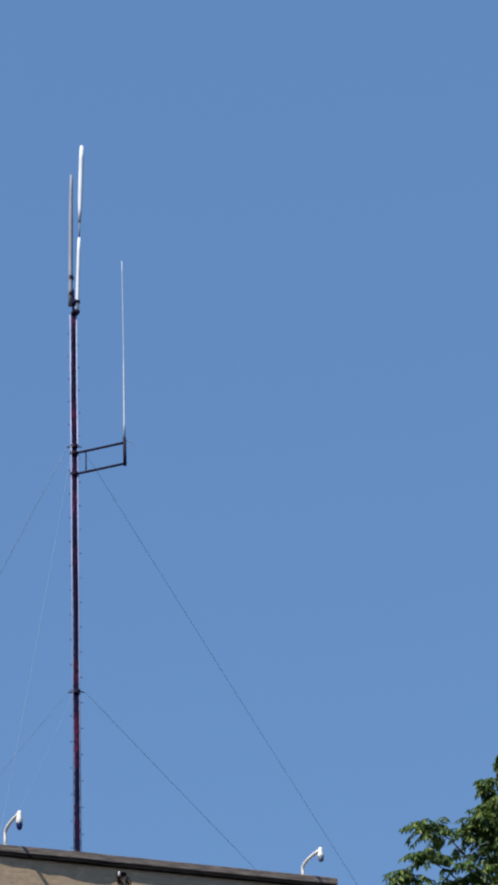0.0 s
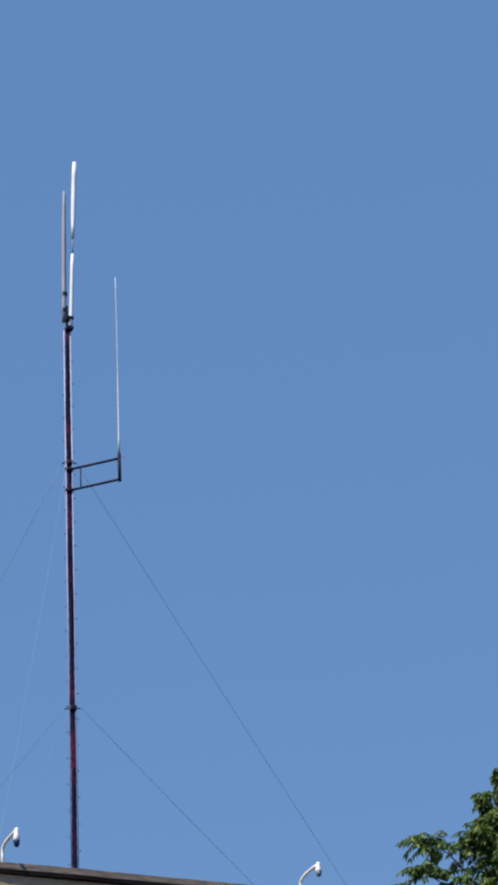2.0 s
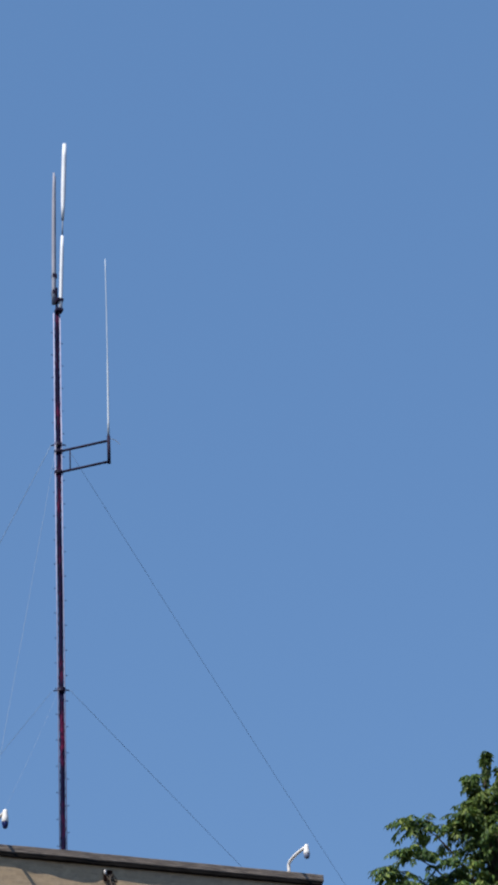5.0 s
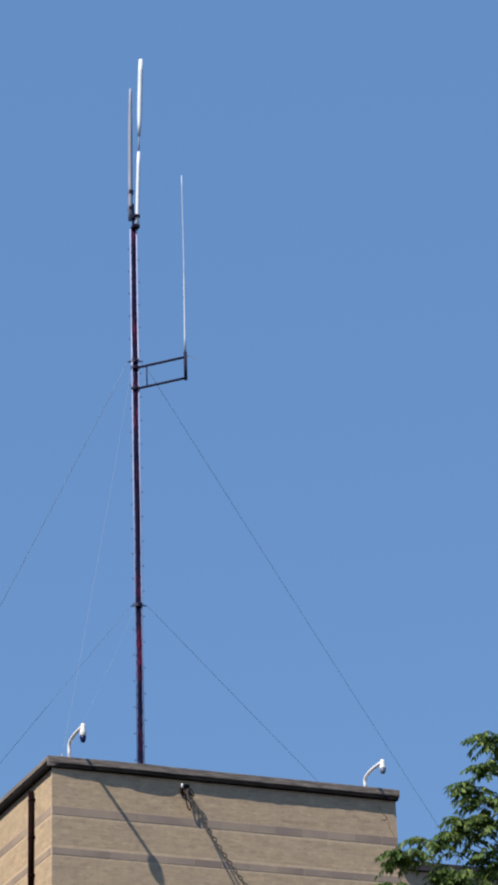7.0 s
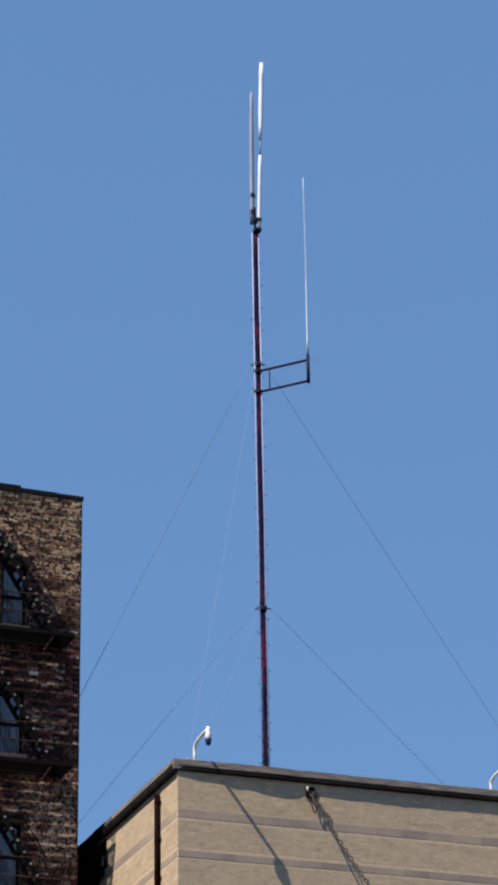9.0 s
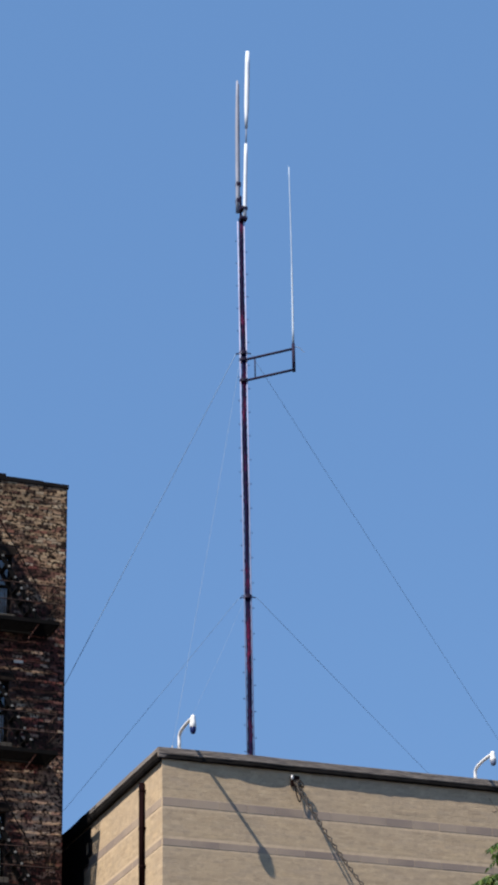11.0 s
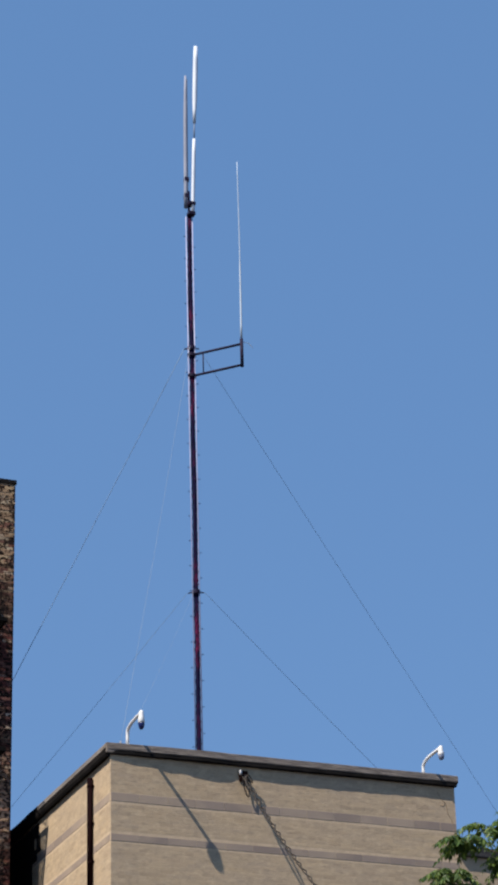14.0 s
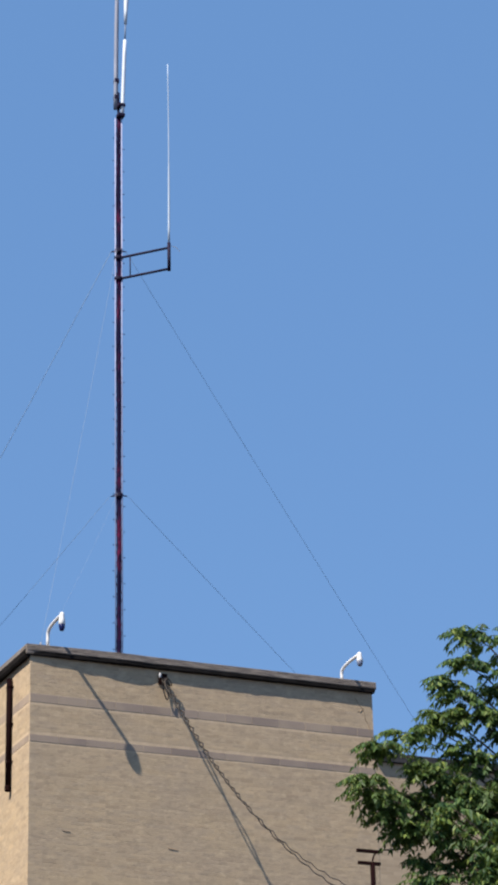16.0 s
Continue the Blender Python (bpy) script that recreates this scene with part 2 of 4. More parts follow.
GALV = mottled("galvanised steel", (0.42, 0.42, 0.43), (0.55, 0.55, 0.56), 7, 0.45, 0.6)
MAST_RED = maroon_material()
# leg colour carries the bright rim and bluish halo of the mast's edges
MAST_PALE = mottled("pale mast leg with halo tint", (0.30, 0.32, 0.50), (0.46, 0.46, 0.64), 2.0, 0.7, 0.0, 0.001, (1, 1, 0.5), (0.22, 0.15, 0.27))
COAX = mottled("black cable jacket", (0.010, 0.009, 0.011), (0.016, 0.013, 0.016), 8, 0.6, gloss=0.15)
CABLE = mottled("sun-greyed cable jacket", (0.030, 0.025, 0.021), (0.055, 0.045, 0.038), 8, 0.7, gloss=0.2)
FIBRE = mottled("white fibreglass", (0.58, 0.64, 0.73), (0.68, 0.73, 0.81), 3, 0.5)
FIBRE_GREY = mottled("weathered grey fibreglass", (0.42, 0.50, 0.60), (0.52, 0.60, 0.70), 3, 0.55)
FIBRE_DULL = mottled("dull pinkish grey fibreglass", (0.19, 0.215, 0.29), (0.28, 0.30, 0.38), 2.2, 0.6, 0.0, 0.002, (1, 1, 0.4))
COUPLING = mottled("blue-grey coupling sleeve", (0.12, 0.16, 0.24), (0.18, 0.22, 0.30), 5, 0.6)
WHITE_PAINT = mottled("white enamel", (0.74, 0.75, 0.76), (0.8, 0.8, 0.8), 6, 0.35)
# grey steel wires with the sky's blue put into their colour to lower contrast
WIRE = mottled("sky-tinted guy wire", (0.20, 0.295, 0.44), (0.25, 0.345, 0.50), 9, 0.7, gloss=0.1)
WIRE_PALE = mottled("sky-tinted wire, less blue", (0.25, 0.32, 0.43), (0.30, 0.37, 0.48), 9, 0.7, gloss=0.1)
ARM_STEEL = mottled("dark weathered steel", (0.013, 0.010, 0.030), (0.022, 0.016, 0.042), 6, 0.7, gloss=0.12)
# sill stone, its colour darkened to stand for shade from the platform above
SHADED_STONE = mottled("stone with shade in its colour", (0.045, 0.040, 0.036), (0.085, 0.075, 0.066), 5, 0.9)
PALE_BRICK = mottled("pale replacement brick", (0.62, 0.54, 0.46), (0.74, 0.66, 0.57), 9, 0.9)
STONE = mottled("grey cast stone", (0.28, 0.26, 0.23), (0.36, 0.33, 0.29), 5, 0.9)
BARK = mottled("tree bark", (0.07, 0.055, 0.042), (0.12, 0.10, 0.08), 9, 0.95, 0.0, 0.012, (1, 1, 0.25))
WOOD = mottled("weathered pole wood", (0.10, 0.07, 0.05), (0.15, 0.11, 0.08), 7, 0.9, 0.0, 0.004, (1, 1, 0.2))
CURTAIN = mottled("pale blue curtain", (0.70, 0.76, 0.84), (0.82, 0.86, 0.91), 4, 0.9, 0.0, 0.01, (8, 1, 0.3))
INSIDE = mottled("dim plaster", (0.12, 0.11, 0.10), (0.16, 0.15, 0.14), 3, 0.95)
ASPHALT = mottled("street asphalt", (0.045, 0.045, 0.047), (0.07, 0.068, 0.066), 1.5, 0.9)
LEAF = leaf_material()
STALK = mottled("leaf stalk", (0.06, 0.075, 0.025), (0.10, 0.10, 0.04), 9, 0.8)
SCAR = mottled("broken brick face", (0.24, 0.175, 0.12), (0.33, 0.25, 0.17), 14, 0.95, 0.0, 0.006)
MESSENGER = mottled("dull messenger wire", (0.028, 0.024, 0.020), (0.05, 0.042, 0.035), 8, 0.7, gloss=0.15)


def dome_material():
    n = Nodes("smoked blue dome")
    n.bsdf.inputs["Coat Weight"].default_value = 0.15
    f = n.noise(12, 2.0)
    return n.done(n.mix(f, (0.006, 0.012, 0.075), (0.01, 0.02, 0.11)), 0.25, gloss=0.3)


def glass_material():
    n = Nodes("window glass")
    n.bsdf.inputs["Transmission Weight"].default_value = 1.0
    n.bsdf.inputs["IOR"].default_value = 1.5
    f = n.noise(1.3, 2.0)
    return n.done((0.85, 0.9, 0.95), 0.02, bump=f, depth=0.01, strength=0.15, gloss=0.5)


DOME, GLASS = dome_material(), glass_material()
DOME_PALE = mottled("clouded slate dome", (0.13, 0.16, 0.25), (0.20, 0.23, 0.32), 8, 0.35)

# ---- the ground ----
bm = bmesh.new()
bmesh.ops.create_grid(bm, x_segments=12, y_segments=12, size=2400)
ground = tagged(link("ground", bm, ASPHALT), "grey asphalt street level running to the horizon", "ground", kind="structure")

# ---- the buff brick building ----
X0, X1, Y0, Y1 = 15.90, 23.73, 45.824, 58.0
ROOF = 17.36
COURSE, LENGTH, JOINT = 0.0813, 0.30, 0.004
BANDS = ((15.562, 15.715), (16.390, 16.575))
DETAIL_FROM = 12.4


def brick_mesh(name, length, height, depth, material, chip=0.0):
    """One brick with its face at local y = 0, looking to -y, softened at the front edges."""
    c = 0.0018
    bm = bmesh.new()
    box(bm, (0, 0, 0), (length, depth, height))
    front = [e for e in bm.edges if all(v.co.y < 1e-6 for v in e.verts)]
    bmesh.ops.bevel(bm, geom=front, offset=c, segments=1, affect="EDGES")
    mesh = bpy.data.meshes.new(name)
    bm.to_mesh(mesh)
    bm.free()
    mesh.materials.append(material)
    return mesh


class Bricks:
    """Many bricks joined into one mesh; each is a box with an uneven face."""

    def __init__(self):
        self.verts, self.faces = [], []

    def add(self, corner, along, out, length, height, proud):
        k = len(self.verts)
        c, a, o, u = Vector(corner), Vector(along), Vector(out), Vector((0, 0, 1))
        e = 0.003
        for d, shrink in ((-0.03, 0.0), (proud - 0.001, 0.0), (proud, e)):
            for s, h in ((shrink, shrink), (length - shrink, shrink), (length - shrink, height - shrink), (shrink, height - shrink)):
                self.verts.append(c + a * s + u * h + o * d)
        for r in (0, 4):
            for i in range(4):
                j = (i + 1) % 4
                self.faces.append((k + r + i, k + r + j, k + r + 4 + j, k + r + 4 + i))
        self.faces.append((k + 8, k + 9, k + 10, k + 11))

    def link(self, name, material, parent, label):
        mesh = bpy.data.meshes.new(name)
        mesh.from_pydata(self.verts, [], self.faces)
        bm = bmesh.new()
        bm.from_mesh(mesh)
        bmesh.ops.recalc_face_normals(bm, faces=bm.faces)
        bm.to_mesh(mesh)
        bm.free()
        mesh.materials.append(material)
        ob = new(name, mesh)
        ob.parent = parent
        return tagged(ob, label, kind="stuff")


def courses(lo, hi, z0, z1, course, length, skip=()):
    """Running-bond bricks between lo and hi: (start, z, length, course number)."""
    rows = int((z1 - z0) / course)
    for r in range(rows):
        z = z1 - (r + 1) * course
        s = lo - (length / 2 if r % 2 else 0)
        while s < hi - 0.02:
            a, b = max(s, lo), min(s + length, hi)
            if b - a > 0.05 and not any(z + course * 0.9 > q0 and z < q1 - 0.02 for q0, q1 in skip):
                yield a, z, b - a - JOINT, r
            s += length


def mortar_above(bm):
    """The bed behind the single bricks is mortar; lower down the wall is plain brickwork."""
    for f in bm.faces:
        f.material_index = 1 if f.calc_center_median().z > DETAIL_FROM - 0.001 else 0


# walls with thickness; the side wall has window openings
bm = bmesh.new()
box(bm, (X0, Y0, 0), (X1, Y0 + 0.35, DETAIL_FROM))
box(bm, (X0, Y0, DETAIL_FROM), (X1, Y0 + 0.35, ROOF))
mortar_above(bm)
wall_front = tagged(link("wall_front", bm, [TAN_FAR, TAN_MORTAR]), "buff brick front wall with two grey block bands", "wall", kind="structure")
bm = bmesh.new()
SIDE_WINDOWS = [(48.0, 49.15), (50.2, 51.35)]
WIN_TOP, WIN_LOW = 14.90, 13.30
y = Y0 + 0.352
for a, b in SIDE_WINDOWS + [(Y1, Y1)]:
    box(bm, (X0, y, 0), (X0 + 0.35, a, DETAIL_FROM))
    box(bm, (X0, y, DETAIL_FROM), (X0 + 0.35, a, ROOF))
    if b > a:
        box(bm, (X0, a, 0), (X0 + 0.35, b, DETAIL_FROM))
        box(bm, (X0, a, DETAIL_FROM), (X0 + 0.35, b, WIN_LOW))
        box(bm, (X0, a, WIN_TOP), (X0 + 0.35, b, ROOF))
    y = b
mortar_above(bm)
wall_side = tagged(link("wall_side", bm, [TAN_FAR, TAN_MORTAR]), "sunlit buff brick side wall with grey block bands", "wall", kind="structure")
bm = bmesh.new()
box(bm, (X1 - 0.35, Y0 + 0.352, 0), (X1, Y1, ROOF))
wall_east = tagged(link("wall_east", bm, [TAN_FAR]), "plain buff brick return wall", "wall", kind="structure")
bm = bmesh.new()
box(bm, (X0 + 0.36, Y1 - 0.35, 0), (X1 - 0.36, Y1, ROOF))
wall_back = tagged(link("wall_back", bm, [TAN_FAR]), "plain buff brick rear wall", "wall", kind="structure")
bm = bmesh.new()
box(bm, (X0 + 0.35, Y0 + 0.35, ROOF - 0.35), (X1 - 0.35, Y1 - 0.36, ROOF - 0.1))
tagged(link("roof", bm, [TAR]), "flat dark tarred roof deck behind the coping", "roof", kind="structure")

# lower wing to the right and the rear roofs that carry the guy anchors
WING = 15.86
bm = bmesh.new()
box(bm, (X1 + 0.004, Y0 + 0.006, 0), (42.0, 62.0, WING))
wing_wall = tagged(link("wing_wall", bm, [TAN_FAR]), "lower buff brick wing behind the tree", "wall", kind="structure")
bm = bmesh.new()
box(bm, (X1 + 0.004, Y0 - 0.09, WING), (42.1, 62.1, WING + 0.2), 0.015)
wing_coping = tagged(link("wing_coping", bm, [SLATE]), "slate-black coping along the lower wing", "coping", kind="structure")
bm = bmesh.new()
box(bm, (10.0, Y1 + 0.01, 0), (X1, 64.0, 15.0))
rear_wing = tagged(link("rear_wing", bm, [TAN_FAR]), "low buff brick rear wing behind the main block", "wall", kind="structure")

# coping round the main roof; its lip wanders in and out
LIP = [(15.7, 0.045), (16.4, 0.07), (17.3, 0.10), (18.05, 0.128), (18.7, 0.090), (19.4, 0.095), (21.0, 0.10), (22.4, 0.095), (23.8, 0.10)]


def coping_run(bm, start, end, out, lip, step=0.15):
    """A coping with a face, a drip edge and a sloped top, swept from start to end; out points off the wall."""
    a, b, o = Vector(start), Vector(end), Vector(out)
    n = max(int((b - a).length / step), 1)
    rings = []
    for i in range(n + 1):
        p = a + (b - a) * i / n
        l = lip(p)
        wob = 0.006 * noise.noise(p * 1.3)
        prof = [(-0.36, 0.04), (-0.36, 0.215), (l - 0.02, 0.255 + wob), (l, 0.245 + wob), (l + 0.004, 0.115 + wob), (l - 0.008, 0.10 + wob),
                (l - 0.02, 0.097 + wob), (-0.02, 0.035)]
        rings.append([bm.verts.new(p + o * d + Vector((0, 0, h))) for d, h in prof])
    m = len(rings[0])
    for r, s in zip(rings, rings[1:]):
        for k in range(m):
            bm.faces.new((r[k], s[k], s[(k + 1) % m], r[(k + 1) % m]))
    bm.faces.new(rings[0])
    bm.faces.new(rings[-1][::-1])


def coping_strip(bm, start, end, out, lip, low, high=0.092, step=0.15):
    """A black fillet in the angle under a coping, wall to lip, in place of the shade there."""
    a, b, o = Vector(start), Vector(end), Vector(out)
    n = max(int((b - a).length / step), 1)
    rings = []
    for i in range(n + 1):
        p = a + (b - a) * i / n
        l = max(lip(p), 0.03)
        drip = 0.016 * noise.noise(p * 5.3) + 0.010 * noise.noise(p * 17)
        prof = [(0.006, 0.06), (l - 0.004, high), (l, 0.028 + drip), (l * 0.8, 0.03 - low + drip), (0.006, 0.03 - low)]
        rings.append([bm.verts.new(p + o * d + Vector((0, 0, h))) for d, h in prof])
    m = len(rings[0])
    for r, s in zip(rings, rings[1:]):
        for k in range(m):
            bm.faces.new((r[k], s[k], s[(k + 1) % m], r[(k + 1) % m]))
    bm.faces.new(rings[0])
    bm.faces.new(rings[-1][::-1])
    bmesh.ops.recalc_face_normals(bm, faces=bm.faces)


bm = bmesh.new()
coping_run(bm, (X0 - 0.09, Y0, ROOF), (X1 + 0.06, Y0, ROOF), (0, -1, 0), lambda p: ramp(p.x, LIP))
bmesh.ops.recalc_face_normals(bm, faces=bm.faces)
coping_front = tagged(link("coping_front", bm, [COPING]), "weathered grey-brown metal coping along the roof edge", "coping", kind="structure")
bm = bmesh.new()
coping_run(bm, (X0, Y0 + 0.36, ROOF), (X0, 50.45, ROOF), (-1, 0, 0), lambda p: 0.10)
bmesh.ops.recalc_face_normals(bm, faces=bm.faces)
coping_side = tagged(link("coping_side", bm, [COPING_PALE]), "weathered grey-brown metal coping on the side wall", "coping", kind="structure")
bm = bmesh.new()
coping_run(bm, (X0, 50.454, ROOF), (X0, Y1, ROOF), (-1, 0, 0), lambda p: 0.11 + 0.02 * noise.noise(p * 2))
bmesh.ops.recalc_face_normals(bm, faces=bm.faces)
coping_tarred = tagged(link("coping_tarred", bm, [TAR]), "black coping at the far end of the side wall", "coping", kind="structure")
# added black strips that put the shaded underside of the coping into the shape
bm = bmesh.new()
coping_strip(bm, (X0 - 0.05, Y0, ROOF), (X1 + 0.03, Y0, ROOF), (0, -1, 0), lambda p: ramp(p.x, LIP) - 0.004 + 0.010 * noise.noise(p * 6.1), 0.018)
tagged(link("trim_front", bm, [TAR]), "black strip standing for the shade under the coping", "trim", kind="structure")
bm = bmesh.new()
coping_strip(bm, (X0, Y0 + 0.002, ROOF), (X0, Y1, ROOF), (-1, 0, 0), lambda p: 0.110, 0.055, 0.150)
tagged(link("trim_side", bm, [TAR]), "black strip standing for the shade under the side coping", "trim", kind="structure")
# black coat on the far end of the side wall, its edge ragged
for k, (ya, yb, za, zb) in enumerate(((50.62, 50.95, 16.98, 17.27), (50.50, 50.74, 16.62, 16.98), (50.95, Y1, 16.46, 17.27), (51.08, Y1, 0.0, 16.46), (50.74, 50.95, 16.46, 16.72))):
    bm = bmesh.new()
    box(bm, (X0 - 0.028, ya, za), (X0 - 0.004, yb - 0.002, zb - 0.002), 0.008)
    tagged(link("tar_coat", bm, [TAR]), "black coat on the side wall", "wall coating", kind="structure")
# the corner piece that joins the two runs
bm = bmesh.new()
box(bm, (X0 - 0.10, Y0 - 0.046, ROOF + 0.036), (X0 + 0.3, Y0 + 0.36, ROOF + 0.25), 0.01)
coping_corner = tagged(link("coping_corner", bm, [COPING]), "weathered metal coping corner piece", "coping", kind="structure")


CRACK = [(23.31, 17.26), (23.36, 17.16), (23.40, 17.08), (23.50, 17.00), (23.53, 16.88), (23.54, 16.77), (23.61, 16.68), (23.64, 16.60), (23.68, 16.35)]
# a crack that runs down to the corner of the front wall, with a short side branch
for pts in (CRACK, CRACK[3:4] + [(23.42, 16.93), (23.36, 16.95)]):
    bm = bmesh.new()
    tube(bm, [(x, Y0 - 0.002, z) for x, z in pts], [0.005 + 0.004 * (i % 2) for i in range(len(pts))], 5)
    tagged(link("crack", bm, [SCAR]), "brown crack running through the buff brickwork", "crack", kind="structure")


# two chipped bricks low on the front wall: a sloped break with a ragged lower edge
for x, z, w, h in ((16.62, 13.745, 0.16, 0.045), (18.90, 13.545, 0.22, 0.065)):
    bm = bmesh.new()
    top = [bm.verts.new((x + w * f, Y0 - 0.004, z + h * (1.0 - 0.35 * f) + 0.006 * math.sin(9 * f))) for f in (0, 0.3, 0.62, 1)]
    low = [bm.verts.new((x + w * f, Y0 - 0.012, z + h * (0.65 - 0.45 * f) + 0.005 * math.sin(13 * f + 1))) for f in (0, 0.3, 0.62, 1)]
    back = [bm.verts.new((v.co.x, Y0 + 0.004, v.co.z)) for v in low]
    for i in range(3):
        bm.faces.new((top[i], low[i], low[i + 1], top[i + 1]))
        bm.faces.new((low[i], back[i], back[i + 1], low[i + 1]))
    bmesh.ops.recalc_face_normals(bm, faces=bm.faces)
    tagged(link("brick_scar", bm, [SCAR]), "brown scar of a chipped brick in the front wall", "scar", kind="structure")


def band_blocks(z0, z1):
    length = 0.62
    mesh_front = brick_mesh("block", length - 0.012, z1 - z0 - 0.012, 0.06, BLOCK)
    x = X0
    while x < X1 - 0.05:
        w = min(length, X1 - x)
        ob = new("block", mesh_front if w > length - 0.01 else brick_mesh("block", w - 0.012, z1 - z0 - 0.012, 0.06, BLOCK))
        ob.location = (x + 0.006, Y0 - 0.003 - random.uniform(0, 0.003), z0 + 0.006)
        ob.parent = wall_front
        x += length
    y = Y0 + 0.03
    while y < 53.5:
        ob = new("block", mesh_front)
        ob.matrix_world = pose(X0 - 0.003 - random.uniform(0, 0.003), y + length, z0 + 0.006, 0, 0, -90)
        ob.parent = wall_side
        y += length


# ---- roof mast ----
MX, MY, MZ = 19.022, 48.837, ROOF - 0.1
MAST_TOP = 32.45
FACE = 0.089


def build_mast():
    mast = thing("radio_mast", (MX, MY, MZ), "slim maroon lattice radio mast with cables, standing on the flat roof", "radio mast")
    inv = Matrix.Translation((-MX, -MY, -MZ))
    legs = [Vector((FACE * math.cos(a), FACE * math.sin(a), 0)) for a in (radians(189), radians(309), radians(69))]
    height = MAST_TOP - MZ

    def put(name, bm, mat, label="", smooth=False):
        return part(name, bm, mat, mast, label, smooth)

    bm = bmesh.new()
    box(bm, (-0.25, -0.25, 0), (0.25, 0.25, 0.05), 0.008)
    put("base_plate", bm, GALV)
    for i, l in enumerate(legs):
        bm = bmesh.new()
        tube(bm, [l + Vector((0, 0, 0.05)), l + Vector((0, 0, height - 0.12))], 0.0125, 8)
        put("leg", bm, MAST_PALE, "pale halo-tinted leg", True)
    for i in range(3):
        a, b = legs[i], legs[(i + 1) % 3]
        bm = bmesh.new()
        z, flip = 0.1, False
        while z < height - 0.5:
            p, q = (a, b) if flip else (b, a)
            tube(bm, [p + Vector((0, 0, z)), q + Vector((0, 0, z + 0.38))], 0.0065, 5)
            z, flip = z + 0.38, not flip
        put("bracing", bm, MAST_RED)
    for k, (dx, dy, r) in enumerate(((0.0, 0.0, 0.046), (0.026, -0.024, 0.024), (-0.026, 0.014, 0.024))):
        bm = bmesh.new()
        tube(bm, [(dx + 0.006 * math.sin(z * 1.7 + k), dy + 0.006 * math.cos(z * 1.3 + k), z) for z in np.linspace(0.1, height - 0.03, 40)], r, 7)
        put("coaxial_cable", bm, MAST_RED, "dark maroon and black feed cable", True)
    # step bolts, alternating sides
    side = Vector((0.93, -0.36, 0))
    for k in range(45):
        z = 0.9 + k * 0.31
        s = 1 if k % 2 else -1
        bm = bmesh.new()
        base = side * (0.085 * s)
        tube(bm, [base + Vector((0, 0, z)), base + side * (0.05 * s) + Vector((0, 0, z))], 0.007, 6)
        tube(bm, [base + side * (0.045 * s) + Vector((0, 0, z)), base + side * (0.056 * s) + Vector((0, 0, z + 0.004))], 0.012, 6)
        put("step_bolt", bm, ARM_STEEL)
    bm = bmesh.new()
    tube(bm, [(0, 0, height - 0.5), (0, 0, height + 0.62)], 0.03, 10)
    put("head_pole", bm, MAST_RED, "dark steel head pole", True)
    # guy collars
    for z in (22.46 - MZ, 28.72 - MZ):
        bm = bmesh.new()
        lathe(bm, [(0.085, -0.05), (0.10, -0.04), (0.10, 0.04), (0.085, 0.05)], (0, 0, z), 12)
        for s in (-1, 1):
            tube(bm, [side * 0.1 * s + Vector((0, 0, z)), side * 0.18 * s + Vector((0, 0, z - 0.02))], 0.015, 6)
        put("guy_collar", bm, ARM_STEEL)
    return mast, side


mast, MAST_SIDE = build_mast()


def build_side_arm():
    """Standoff frame with its whip; it sticks out to the street side."""
    z0, z1 = 27.98, 28.535
    d = Vector((0.90, -0.93, 0)).normalized()
    length = 1.305
    o = Vector((MX, MY, 0))
    arm = thing("antenna_standoff", (MX, MY, z0), "dark steel standoff frame holding a white whip antenna", "antenna mount")
    rel = lambda p: Vector(p) - Vector((MX, MY, z0))
    for z in (z0, z1):
        bm = bmesh.new()
        tube(bm, [rel(o + d * 0.06 + Vector((0, 0, z))), rel(o + d * length + Vector((0, 0, z)))], 0.03, 8)
        part("crossbar", bm, ARM_STEEL, arm, smooth=True)
    bm = bmesh.new()
    e = o + d * length
    tube(bm, [rel(e + Vector((0, 0, z0 - 0.05))), rel(e + Vector((0, 0, z1 + 0.13)))], 0.04, 10)
    part("end_post", bm, ARM_STEEL, arm, smooth=True)
    bm = bmesh.new()
    m = o + d * 0.30
    tube(bm, [rel(m + Vector((0, 0, z0))), rel(m + Vector((0, 0, z1)))], 0.016, 8)
    part("strut", bm, ARM_STEEL, arm, smooth=True)
    for z in (z0, z1):
        bm = bmesh.new()
        lathe(bm, [(0.09, -0.045), (0.105, -0.035), (0.105, 0.035), (0.09, 0.045)], rel(o + Vector((0, 0, z))), 12)
        part("clamp", bm, ARM_STEEL, arm)
    bm = bmesh.new()
    top = e + Vector((0.015, 0.0, 33.56))
    p0 = e + Vector((0, 0, z1 + 0.12))
    pts = [p0.lerp(top, s) + Vector((0.012 * math.sin(s * 3.1), 0, 0)) for s in np.linspace(0, 1, 14)]
    tube(bm, [rel(p) for p in pts], [0.030 if i < 1 else 0.026 - 0.0010 * i if i < 6 else 0.0125 - 0.0004 * (i - 6) for i in range(14)], 8)
    part("whip", bm, FIBRE_GREY, arm, "thin white fibreglass whip", True)
    bm = bmesh.new()
    tube(bm, [rel(e + Vector((0.0, 0, z1 + 0.06))), rel(e + Vector((0.16, -0.03, z1 + 0.03))), rel(e + Vector((0.26, -0.05, z1 - 0.08)))], 0.007, 5)
    part("ground_radial", bm, GALV, arm)
    return arm


build_side_arm()


